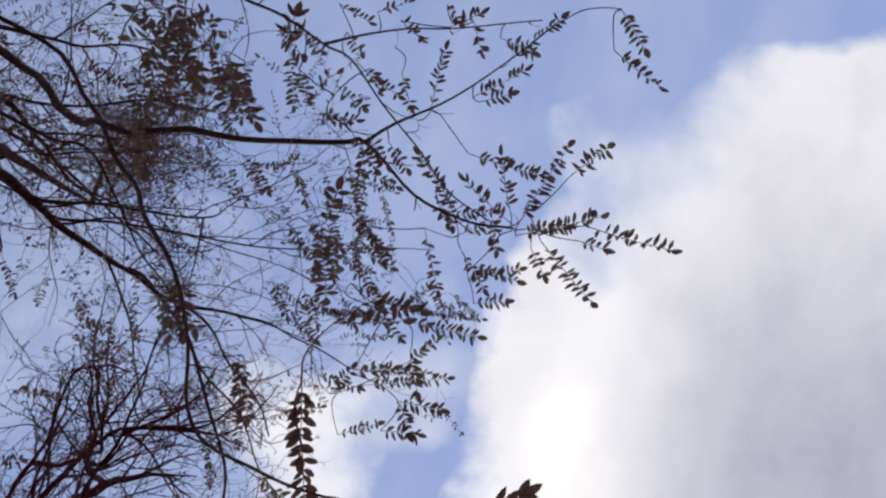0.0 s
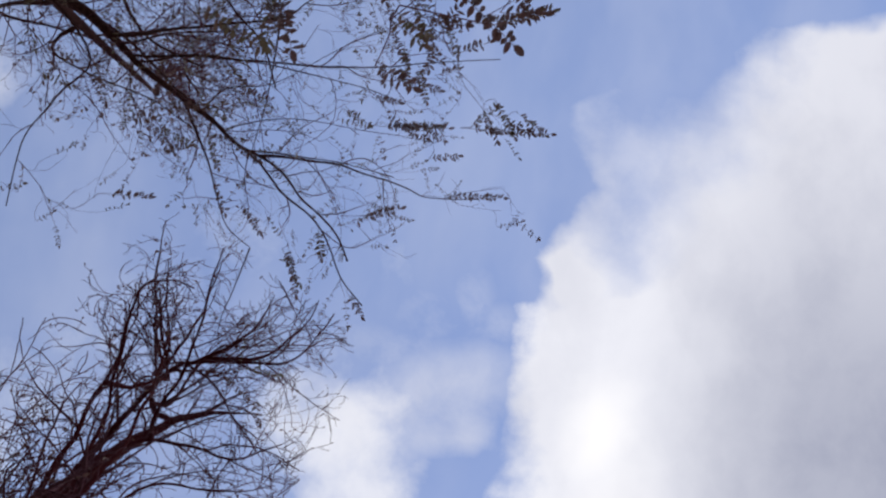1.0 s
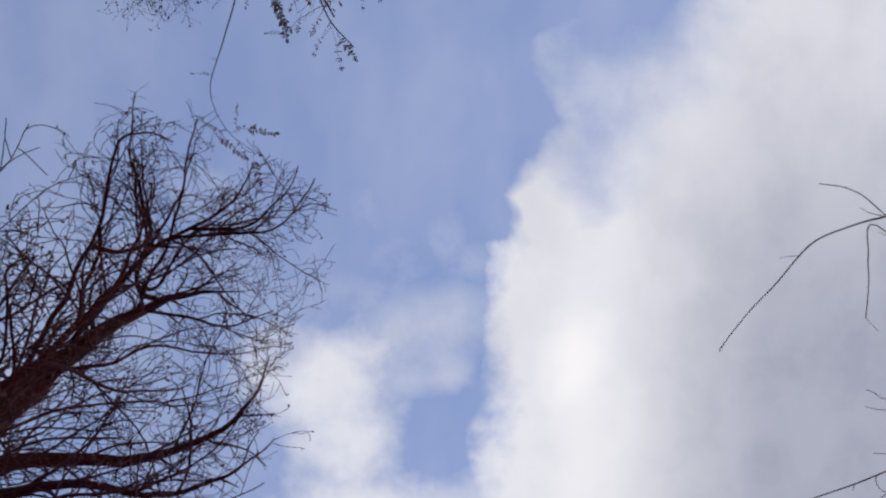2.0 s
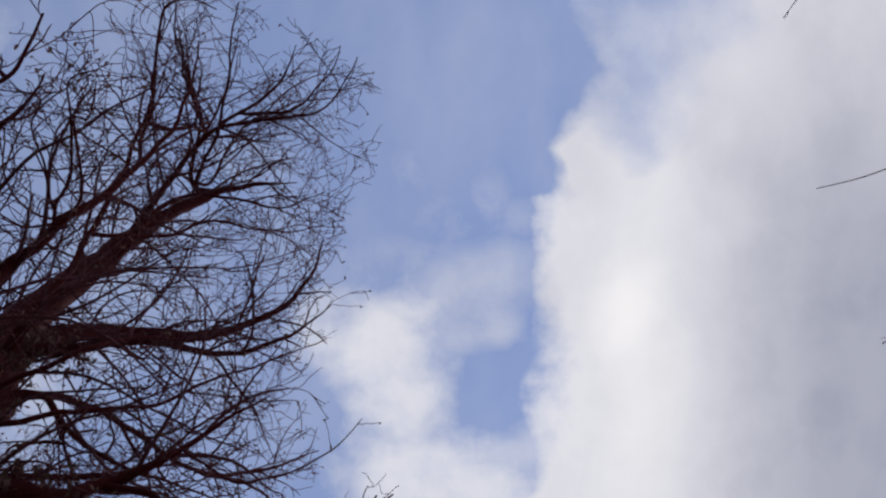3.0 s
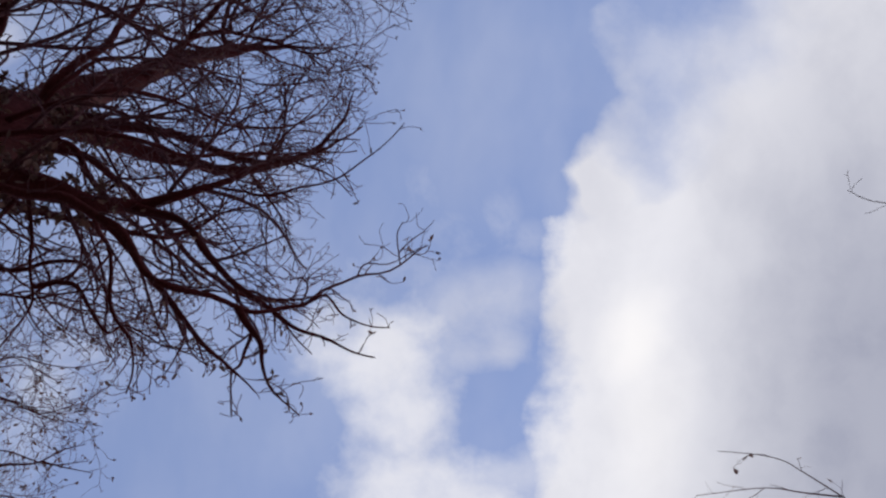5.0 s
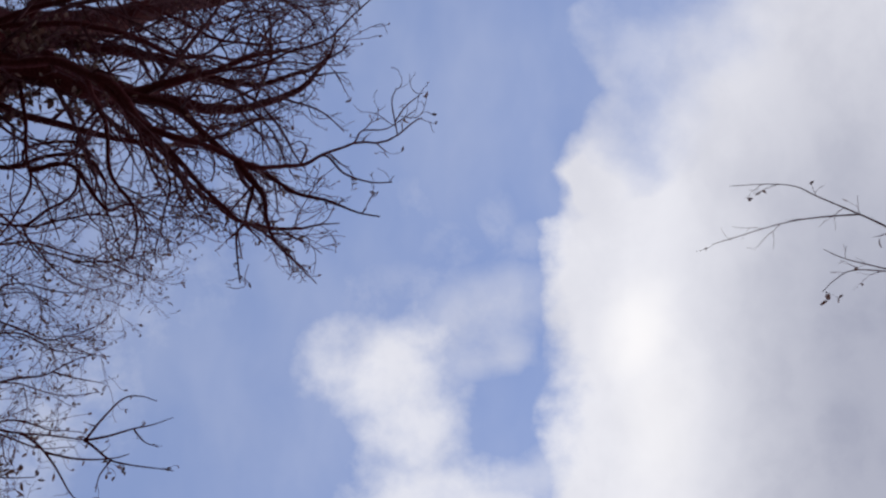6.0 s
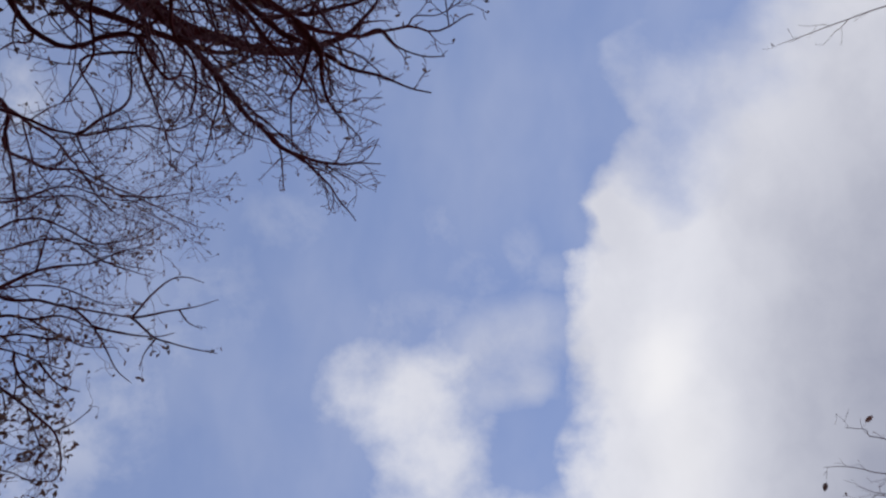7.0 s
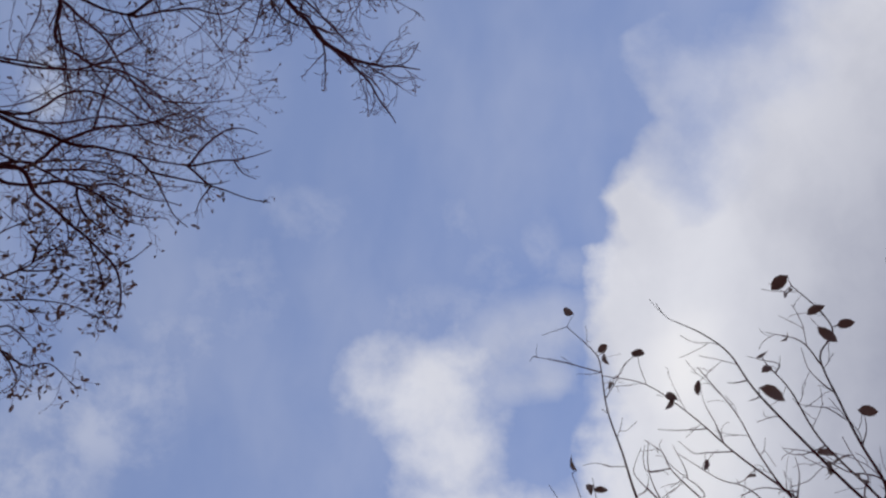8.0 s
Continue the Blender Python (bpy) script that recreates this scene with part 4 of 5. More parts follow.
hazel.limb(0.004, 0.002, (2.62, 3.58, 4.70), (2.47, 3.59, 4.80), (2.36, 3.59, 4.80), twigs=False)
hazel.limb(0.005, 0.002, (2.61, 3.79, 4.70), (2.49, 3.85, 4.80), (2.42, 3.88, 4.80), (2.35, 3.92, 4.80), (2.31, 3.96, 4.80), twigs=False)
hazel.limb(0.005, 0.002, (2.58, 3.02, 4.70), (2.41, 3.02, 4.80), (2.36, 3.00, 4.80), (2.31, 2.98, 4.80), twigs=False)
hazel.limb(0.004, 0.002, (2.59, 3.03, 4.70), (2.41, 3.07, 4.80), (2.31, 3.06, 4.80), twigs=False)
hazel.limb(0.004, 0.002, (2.61, 3.24, 4.70), (2.43, 3.27, 4.80), (2.37, 3.27, 4.80), twigs=False)
hazel.limb(0.003, 0.002, (2.41, 3.36, 4.80), (2.39, 3.40, 4.80), (2.42, 3.44, 4.80), (2.51, 3.46, 4.80), joined=False, twigs=False)
hazel.limb(0.005, 0.002, (2.49, 3.89, 4.80), (2.49, 4.03, 4.80), (2.49, 4.22, 4.80), (2.43, 4.27, 4.80), joined=False, twigs=False)

birch = Tree("sapling", 37, "slim bare sapling, few brown leaves still hanging", "tree",
             ((3.4, 8.3, -0.1), (3.2, 8.2, 2.0), (2.9, 8.1, 4.0), (2.75, 8.2, 5.6)), 0.05, 0.02, WHIP, None, BARK, BARK_THIN, "saplings", 0.78)
birch.limb(0.0100, 0.002, (2.14, 7.42, 4.70), (1.90, 7.23, 4.90), (1.81, 7.17, 4.95), (1.65, 7.08, 5.00), (1.52, 7.03, 5.00), (1.26, 7.03, 5.05))
birch.limb(0.0070, 0.002, (2.30, 7.47, 5.00), (2.02, 7.44, 5.10), (1.89, 7.44, 5.15), (1.81, 7.48, 5.15), (1.74, 7.54, 5.15))
birch.limb(0.0060, 0.002, (1.87, 5.94, 4.40), (1.63, 5.86, 4.40), (1.50, 5.84, 4.40), (1.42, 5.81, 4.40))
birch.limb(0.0050, 0.002, (2.26, 9.31, 5.50), (1.93, 9.30, 5.60), (1.88, 9.29, 5.60), (1.86, 9.26, 5.60), (1.76, 9.25, 5.60))
birch.limb(0.0050, 0.002, (2.27, 9.46, 5.50), (1.95, 9.49, 5.60), (1.85, 9.47, 5.60), (1.74, 9.46, 5.60), (1.65, 9.47, 5.60))
birch.limb(0.0050, 0.002, (2.29, 9.61, 5.50), (1.96, 9.60, 5.60), (1.90, 9.59, 5.60), (1.82, 9.56, 5.60))
birch.limb(0.0050, 0.002, (2.29, 9.67, 5.50), (1.96, 9.61, 5.60), (1.89, 9.64, 5.60), (1.80, 9.69, 5.60))
birch.limb(0.0050, 0.002, (2.30, 9.79, 5.50), (1.97, 9.74, 5.60), (1.90, 9.76, 5.60))
birch.limb(0.0050, 0.002, (2.26, 10.05, 5.40), (1.94, 10.01, 5.50), (1.88, 10.00, 5.50), (1.85, 10.05, 5.50))
birch.limb(0.0060, 0.002, (1.81, 7.17, 4.95), (1.65, 7.18, 5.00), (1.52, 7.21, 5.10), (1.23, 7.30, 5.20), joined=False)
birch.limb(0.0050, 0.002, (2.05, 7.43, 5.10), (1.84, 7.38, 5.10), (1.73, 7.33, 5.10), joined=False)

shrub = Tree("shrub", 41, "bare shrub of thin stems with single brown leaves", "shrub",
             ((0.95, 11.0, -0.1), (0.9, 10.9, 0.4), (0.82, 10.8, 0.9)), 0.05, 0.035, WHIP, None, BARK, BARK_THIN, slim=0.66)
shrub.limb(0.007, 0.002, (-0.06, 10.30, 3.25), (-0.11, 10.18, 3.35), (-0.11, 10.12, 3.55), (-0.12, 10.04, 3.75), (-0.13, 9.93, 3.85), (-0.15, 9.89, 3.90), (-0.23, 9.82, 3.95))
shrub.limb(0.007, 0.002, (0.37, 10.25, 3.25), (0.30, 10.18, 3.45), (0.22, 10.13, 3.65), (0.15, 10.07, 3.85), (0.03, 10.00, 3.95), (-0.10, 9.99, 4.05))
shrub.limb(0.007, 0.002, (0.40, 10.16, 3.05), (0.27, 10.05, 3.05), (0.18, 9.95, 3.15), (0.13, 9.88, 3.25), (0.09, 9.81, 3.30), (0.04, 9.77, 3.35), (-0.03, 9.74, 3.35))
shrub.limb(0.008, 0.002, (0.46, 10.23, 3.15), (0.43, 10.09, 3.25), (0.43, 10.03, 3.35), (0.42, 9.94, 3.45), (0.39, 9.84, 3.50), (0.42, 9.77, 3.50), (0.38, 9.71, 3.50), (0.31, 9.65, 3.50))
shrub.limb(0.007, 0.002, (0.51, 10.20, 3.25), (0.48, 10.14, 3.45), (0.41, 10.05, 3.55), (0.37, 9.95, 3.65), (0.31, 9.89, 3.65), (0.29, 9.86, 3.65))
shrub.limb(0.006, 0.002, (0.37, 10.26, 3.35), (0.26, 10.16, 3.35), (0.25, 10.10, 3.55), (0.22, 10.02, 3.65), (0.14, 9.91, 3.75))
shrub.limb(0.005, 0.0015, (0.17, 10.27, 3.35), (0.04, 10.17, 3.35), (0.02, 10.16, 3.55), (0.02, 10.14, 3.65), (-0.01, 10.13, 3.75))
shrub.limb(0.005, 0.0015, (0.05, 10.30, 3.45), (-0.03, 10.21, 3.45), (-0.04, 10.16, 3.55), (-0.02, 10.11, 3.65))
shrub.limb(0.006, 0.0015, (0.63, 10.20, 3.45), (0.53, 10.17, 3.65), (0.48, 10.15, 3.75), (0.40, 10.14, 3.75))
shrub.limb(0.005, 0.0015, (0.33, 10.30, 3.45), (0.24, 10.21, 3.55), (0.18, 10.21, 3.65), (0.06, 10.14, 3.65))
shrub.limb(0.004, 0.0012, (0.16, 10.30, 3.45), (0.11, 10.22, 3.55), (0.08, 10.20, 3.60), (0.05, 10.18, 3.63), (0.03, 10.16, 3.65), twigs=False)
shrub.limb(0.004, 0.0015, (0.41, 10.18, 3.15), (0.44, 10.10, 3.35), (0.45, 10.07, 3.45), (0.45, 10.04, 3.50), twigs=False)
shrub.limb(0.004, 0.0012, (-0.17, 10.33, 3.35), (-0.16, 10.31, 3.65), (-0.17, 10.26, 3.65), (-0.17, 10.24, 3.70), twigs=False)
shrub.limb(0.003, 0.0012, (-0.18, 10.36, 3.45), (-0.21, 10.28, 3.60), (-0.22, 10.25, 3.65), (-0.23, 10.23, 3.70), twigs=False)
shrub.limb(0.003, 0.0012, (-0.21, 10.36, 3.45), (-0.28, 10.27, 3.60), (-0.30, 10.25, 3.65), twigs=False)
shrub.limb(0.003, 0.0015, (-0.13, 9.96, 3.85), (-0.24, 9.93, 3.90), (-0.34, 9.92, 3.95), joined=False)
shrub.limb(0.004, 0.0015, (0.38, 9.85, 3.50), (0.35, 9.80, 3.53), (0.26, 9.78, 3.53), joined=False)
shrub.limb(0.0025, 0.0012, (-0.12, 10.01, 3.77), (-0.09, 9.97, 3.80), (-0.06, 9.92, 3.83), (-0.02, 9.89, 3.85), joined=False, twigs=False)
shrub.limb(0.002, 0.0012, (0.03, 10.00, 3.95), (0.01, 9.94, 3.95), (-0.00, 9.89, 3.95), joined=False, twigs=False)
shrub.limb(0.002, 0.0012, (-0.13, 9.95, 3.85), (-0.16, 9.96, 3.87), (-0.20, 9.96, 3.87), joined=False, twigs=False)
shrub.limb(0.002, 0.0012, (-0.23, 9.82, 3.95), (-0.26, 9.83, 3.95), (-0.31, 9.85, 3.95), joined=False, twigs=False)
shrub.limb(0.003, 0.0012, (0.41, 9.92, 3.47), (0.39, 9.90, 3.50), (0.37, 9.87, 3.53), (0.36, 9.82, 3.55), joined=False, twigs=False)
shrub.limb(0.003, 0.0012, (0.42, 9.98, 3.42), (0.39, 9.96, 3.45), (0.37, 9.96, 3.47), (0.33, 9.96, 3.49), joined=False, twigs=False)
shrub.limb(0.003, 0.0012, (0.21, 10.12, 3.67), (0.20, 10.08, 3.75), (0.18, 10.03, 3.80), (0.18, 9.99, 3.85), joined=False, twigs=False)
shrub.limb(0.003, 0.0012, (0.19, 10.12, 3.80), (0.10, 10.11, 3.80), (0.04, 10.11, 3.80), joined=False, twigs=False)
shrub.limb(0.003, 0.0012, (0.21, 10.12, 3.65), (0.16, 10.15, 3.70), (0.13, 10.16, 3.73), (0.09, 10.13, 3.75), joined=False, twigs=False)
shrub.limb(0.003, 0.0012, (0.08, 10.20, 3.60), (0.08, 10.18, 3.63), (0.05, 10.12, 3.65), joined=False, twigs=False)
shrub.limb(0.003, 0.0012, (-0.01, 10.19, 3.55), (-0.04, 10.17, 3.55), (-0.05, 10.14, 3.57), (-0.04, 10.11, 3.60), joined=False, twigs=False)
shrub.limb(0.003, 0.0012, (-0.00, 10.22, 3.50), (-0.06, 10.20, 3.55), (-0.07, 10.18, 3.60), (-0.04, 10.13, 3.65), joined=False, twigs=False)
shrub.limb(0.003, 0.0012, (0.45, 10.11, 3.60), (0.41, 10.13, 3.65), (0.39, 10.14, 3.70), (0.37, 10.12, 3.70), joined=False, twigs=False)
shrub.limb(0.003, 0.0012, (0.29, 10.15, 3.40), (0.32, 10.13, 3.45), (0.33, 10.10, 3.50), joined=False, twigs=False)
shrub.limb(0.003, 0.0012, (0.28, 10.15, 3.40), (0.23, 10.17, 3.45), (0.19, 10.21, 3.50), joined=False, twigs=False)
shrub.limb(0.003, 0.0012, (0.43, 10.04, 3.35), (0.46, 10.00, 3.40), (0.47, 9.97, 3.43), joined=False, twigs=False)
shrub.limb(0.003, 0.0012, (0.33, 9.92, 3.65), (0.34, 9.88, 3.65), (0.29, 9.87, 3.65), (0.25, 9.86, 3.65), joined=False, twigs=False)
shrub.limb(0.003, 0.0012, (0.12, 9.87, 3.25), (0.09, 9.87, 3.25), (0.07, 9.87, 3.25), joined=False, twigs=False)
shrub.limb(0.003, 0.0012, (0.14, 9.89, 3.22), (0.13, 9.90, 3.23), (0.12, 9.91, 3.25), joined=False, twigs=False)


# ---- leaves ----
def feather_leaf(name, seed, pairs, length, size=1.0, slender=0.68):
    """A compound leaf: a thin stalk with oval leaflets in pairs and one at its end, along x."""
    rng, soup = random.Random(seed), Soup()
    line = [Vector((length * t, 0, -0.10 * length * t * t)) for t in (0, 0.25, 0.5, 0.75, 1.0)]
    soup.tube(line, [0.0014, 0.0012, 0.001, 0.0009, 0.0008], 3)
    for i in range(pairs):
        t = 0.18 + 0.78 * (i + rng.uniform(-0.3, 0.3)) / (pairs - 1)
        at = Vector((length * t, 0, -0.10 * length * t * t))
        for s in (-1, 1):
            if rng.random() < 0.1:
                continue
            along = Vector((rng.uniform(0.1, 1.0), s, rng.uniform(-1.5, 0.2))).normalized()
            across = (Vector((1, 0, 0)) - along * along.x).normalized()
            soup.blade(at, along, across, size * rng.uniform(0.019, 0.031), size * slender * rng.uniform(0.010, 0.0165), rng.uniform(-0.4, 0.3))
    soup.blade(line[-1], Vector((1, 0, -0.2)).normalized(), Vector((0, 1, 0)), 0.03, 0.015, -0.1)
    return soup


def oriented(p, way, roll, scale=1.0):
    """A pose at p with x along way, rolled about it."""
    way = way.normalized()
    side = way.cross(Vector((0, 0, 1)))
    side = side.normalized() if side.length > 0.05 else way.orthogonal().normalized()
    m = Matrix((way, -side, way.cross(-side))).transposed().to_4x4()
    return Matrix.Translation(p) @ m @ Matrix.Rotation(roll, 4, "X") @ Matrix.Scale(scale, 4)


def hang(name, mesh, pose_, parent):
    ob = new(name, mesh)
    ob.parent = parent
    ob.matrix_parent_inverse = parent.matrix_world.inverted()
    ob.matrix_basis = pose_
    return ob

def frond(seed, stalk, start, count, length, width, spread, sides=(-1, 1), tip=True):
    """A broad-leaved leaf close by: a stalk with oval leaflets standing off it at an angle, lying nearly level."""
    rng, soup = random.Random(seed), Soup()
    base = Vector(stalk[0])
    line = smooth_line([Vector(p) - base for p in stalk], 5)
    soup.tube(line, [0.002 - 0.001 * k / (len(line) - 1) for k in range(len(line))], 4)
    for i in range(count):
        f = (start + (1 - start) * (i + rng.uniform(-0.15, 0.15)) / max(count - 0.6, 1)) * (len(line) - 1)
        k = min(int(max(f, 0)), len(line) - 2)
        at, d = line[k].lerp(line[k + 1], f - k), (line[k + 1] - line[k]).normalized()
        side = Vector((-d.y, d.x, 0)).normalized()
        for s in sides:
            a = radians(spread * rng.uniform(0.75, 1.25))
            along = (d * math.cos(a) + side * s * math.sin(a) + Vector((0, 0, rng.uniform(-0.5, 0.15)))).normalized()
            across = (along.cross(Vector((rng.gauss(0, 0.25), rng.gauss(0, 0.25), 1)))).normalized()
            soup.blade(at, along, across, length * rng.uniform(0.8, 1.2), width * rng.uniform(0.85, 1.2), rng.uniform(-0.3, 0.2))
    if tip:
        d = (line[-1] - line[-2]).normalized()
        soup.blade(line[-1], d, d.cross(Vector((0.1, 0.1, 1))).normalized(), length, width, -0.1)
    hang("leaf", soup.mesh("broad_leaf", LEAF_BROWN), Matrix.Translation(base), locust.top)


frond(1, ((0.350, 0.375, 2.67), (0.355, 0.404, 2.67), (0.367, 0.445, 2.67), (0.387, 0.493, 2.67), (0.410, 0.540, 2.67), (0.427, 0.584, 2.67)), 0.45, 9, 0.026, 0.0175, 75, (-1,))
frond(2, ((0.349, 0.377, 2.66), (0.374, 0.379, 2.66), (0.415, 0.388, 2.66), (0.459, 0.394, 2.66), (0.489, 0.396, 2.66)), 0.2, 6, 0.034, 0.020, 48)
frond(3, ((0.446, 0.397, 2.64), (0.469, 0.380, 2.64), (0.493, 0.369, 2.64), (0.535, 0.363, 2.64), (0.575, 0.356, 2.64)), 0.93, 2, 0.022, 0.017, 35)
frond(4, ((0.329, 0.366, 2.68), (0.330, 0.338, 2.68), (0.338, 0.321, 2.68), (0.367, 0.310, 2.68), (0.410, 0.304, 2.68)), 0.42, 4, 0.034, 0.015, 20)
frond(5, ((0.374, 0.311, 2.67), (0.407, 0.295, 2.67), (0.423, 0.284, 2.67), (0.458, 0.257, 2.67)), 0.60, 3, 0.036, 0.014, 30)
frond(6, ((0.338, 0.321, 2.68), (0.322, 0.320, 2.68), (0.308, 0.323, 2.68), (0.302, 0.325, 2.68)), 0.30, 2, 0.022, 0.013, 28)


rng = random.Random(5)
FEATHERS = [(feather_leaf("feather_leaf", k, 5 + k % 3, 0.15 + 0.015 * k), 0.15 + 0.015 * k) for k in range(5)]
FEATHER_MESHES = [s.mesh("feather_leaf", LEAF_BROWN if k % 2 else LEAF_GREEN) for k, (s, _) in enumerate(FEATHERS)]
leaves = []


def spray(*pairs, large=False):
    """A cluster of compound leaves on the locust: where each one's stalk begins and ends."""
    leaves.extend((Vector(a), Vector(b), 2.0 if large else 1.4 if a[2] > 5 else 1.0) for a, b in pairs)


spray(((0.31, 0.37, 2.72), (0.34, 0.53, 2.70)))
spray(((0.24, 0.57, 2.80), (0.34, 0.54, 2.80)), ((0.12, 0.26, 2.75), (0.15, 0.38, 2.75)))
spray(((0.12, 0.59, 2.80), (0.26, 0.57, 2.80)), ((0.14, 0.66, 2.85), (0.25, 0.74, 2.85)), ((0.05, 0.66, 2.85), (0.15, 0.66, 2.85)), ((-0.01, 0.59, 3.20), (0.07, 0.64, 3.20)), ((0.10, 0.16, 2.75), (0.12, 0.27, 2.75)), ((-0.03, 0.70, 3.20), (0.06, 0.74, 3.20)))
spray(((-0.45, 0.62, 3.20), (-0.28, 0.70, 3.20)))
spray(((0.12, 0.07, 2.90), (0.24, 0.05, 2.90)), ((0.16, 0.03, 3.00), (0.27, 0.03, 3.00)), ((0.18, 0.02, 3.00), (0.25, 0.02, 3.00)), ((-0.08, 0.19, 3.20), (-0.04, 0.31, 3.20)), ((-0.09, 0.19, 3.20), (-0.06, 0.30, 3.20)), ((0.28, 0.13, 3.30), (0.31, 0.21, 3.30)))
spray(((0.47, -0.21, 3.27), (0.52, -0.39, 3.10)), ((0.47, -0.19, 3.27), (0.63, -0.24, 3.10)), ((0.46, -0.22, 3.30), (0.33, -0.29, 3.30)), ((0.46, -0.23, 3.30), (0.40, -0.37, 3.30)), ((0.52, -0.18, 3.20), (0.62, -0.05, 3.05)), ((0.53, -0.23, 3.40), (0.61, -0.25, 3.40)), ((0.43, -0.22, 3.42), (0.45, -0.16, 3.40)))
spray(((0.59, -0.22, 3.10), (0.73, -0.17, 2.95)), ((0.56, -0.34, 3.20), (0.61, -0.40, 3.10)), ((0.63, -0.21, 3.30), (0.69, -0.20, 3.30)), ((0.54, -0.18, 3.42), (0.58, -0.12, 3.40)), ((0.40, -0.11, 3.40), (0.51, -0.09, 3.40)), ((0.33, -0.24, 3.40), (0.22, -0.36, 3.40)), ((0.30, -0.27, 3.42), (0.33, -0.20, 3.40)))
spray(((0.15, 0.22, 3.50), (0.25, 0.19, 3.50)), ((0.28, 0.27, 3.50), (0.39, 0.27, 3.50)), ((0.29, 0.29, 3.60), (0.33, 0.36, 3.60)), ((0.26, 0.06, 3.50), (0.45, 0.07, 3.50)), ((0.25, 0.37, 3.60), (0.35, 0.36, 3.60)), ((0.10, -0.01, 3.50), (0.26, 0.03, 3.50)), ((0.15, 0.04, 3.70), (0.25, 0.12, 3.70)))
spray(((0.22, -0.50, 3.50), (0.22, -0.67, 3.50)), ((0.32, -0.54, 3.42), (0.44, -0.62, 3.40)), ((0.34, -0.41, 3.50), (0.55, -0.38, 3.50)), ((0.34, -0.53, 3.42), (0.41, -0.56, 3.40)), ((0.13, -0.38, 3.42), (0.19, -0.32, 3.40)), ((0.12, -0.62, 3.60), (0.16, -0.53, 3.60)), ((0.07, -0.39, 3.42), (0.14, -0.32, 3.40)))
spray(((0.39, -0.64, 3.40), (0.50, -0.78, 3.40)), ((0.37, -0.74, 3.50), (0.46, -0.72, 3.50)), ((0.23, -0.71, 3.42), (0.30, -0.75, 3.40)), ((0.29, -0.77, 3.50), (0.32, -0.69, 3.50)), ((0.21, -0.80, 3.50), (0.25, -0.76, 3.50)), ((0.10, -0.70, 3.42), (0.16, -0.65, 3.40)), ((0.61, -0.65, 3.20), (0.72, -0.58, 3.20)))
spray(((0.61, -0.75, 3.20), (0.68, -0.67, 3.20)))
spray(((0.04, -0.22, 3.80), (0.16, -0.12, 3.80)), ((0.10, -0.19, 3.80), (0.16, -0.09, 3.80)), ((0.07, -0.13, 3.80), (0.19, -0.08, 3.80)), ((-0.09, -0.17, 3.80), (0.03, -0.11, 3.80)), ((0.01, -0.37, 3.80), (0.16, -0.33, 3.80)), ((0.10, -0.06, 3.80), (0.17, 0.03, 3.80)), ((-0.16, -0.16, 3.90), (-0.05, -0.07, 3.90)))
spray(((-0.13, -0.51, 3.90), (-0.04, -0.52, 3.90)), ((-0.22, -0.65, 3.70), (-0.17, -0.49, 3.70)), ((-0.34, -0.36, 4.00), (-0.26, -0.26, 4.00)), ((-0.37, -0.62, 3.80), (-0.32, -0.45, 3.80)), ((-0.23, -0.40, 4.20), (-0.15, -0.27, 4.20)), ((-0.45, -0.59, 4.00), (-0.39, -0.48, 4.00)), ((0.01, -0.61, 3.60), (0.12, -0.55, 3.60)))
spray(((0.05, -0.41, 3.60), (0.08, -0.23, 3.60)), ((0.03, -0.39, 3.42), (0.11, -0.30, 3.40)), ((-0.05, -0.42, 3.42), (0.04, -0.41, 3.40)), ((-0.02, -0.49, 3.42), (0.05, -0.45, 3.40)), ((-0.08, -0.49, 3.42), (-0.03, -0.52, 3.40)), ((0.05, -0.56, 3.42), (0.08, -0.50, 3.40)), ((-0.13, -0.52, 3.42), (-0.09, -0.44, 3.40)))
spray(((-0.40, -0.56, 6.00), (0.03, -0.37, 6.00)), ((-0.29, -0.45, 6.10), (-0.17, -0.25, 6.10)), ((-0.23, -0.67, 6.00), (-0.09, -0.58, 6.00)), ((-0.36, -0.70, 6.20), (-0.27, -0.45, 6.20)), ((-0.11, -0.47, 6.00), (0.04, -0.27, 6.00)), ((-0.22, -0.75, 6.20), (-0.08, -0.46, 6.20)), ((-0.36, -0.36, 6.30), (-0.31, -0.18, 6.30)))
spray(((-0.03, -0.50, 5.50), (0.01, -0.09, 5.60)), ((-0.19, -0.30, 5.80), (-0.14, -0.03, 5.80)))
spray(((-0.31, 0.18, 6.00), (0.14, 0.16, 6.00)), ((-0.28, 0.11, 6.00), (0.01, 0.21, 6.00)), ((-0.17, 0.17, 6.00), (0.07, 0.12, 6.00)), ((-0.15, 0.08, 6.20), (0.11, 0.18, 6.20)), ((-0.38, -0.05, 6.20), (-0.20, -0.03, 6.20)), ((-0.55, 0.05, 6.20), (-0.37, 0.13, 6.20)), ((-0.17, -0.17, 6.10), (0.05, -0.12, 6.10)))
spray(((0.21, 0.07, 6.20), (0.79, 0.03, 6.20)), ((0.28, 0.06, 6.20), (0.42, -0.09, 6.20)), ((0.35, -0.05, 6.20), (0.47, 0.12, 6.20)), ((0.04, 0.30, 6.20), (0.22, 0.25, 6.20)), ((0.41, -0.15, 6.20), (0.57, 0.08, 6.20)), ((0.49, -0.03, 6.20), (0.68, 0.04, 6.20)), ((0.01, -0.22, 6.10), (0.15, -0.27, 6.10)))
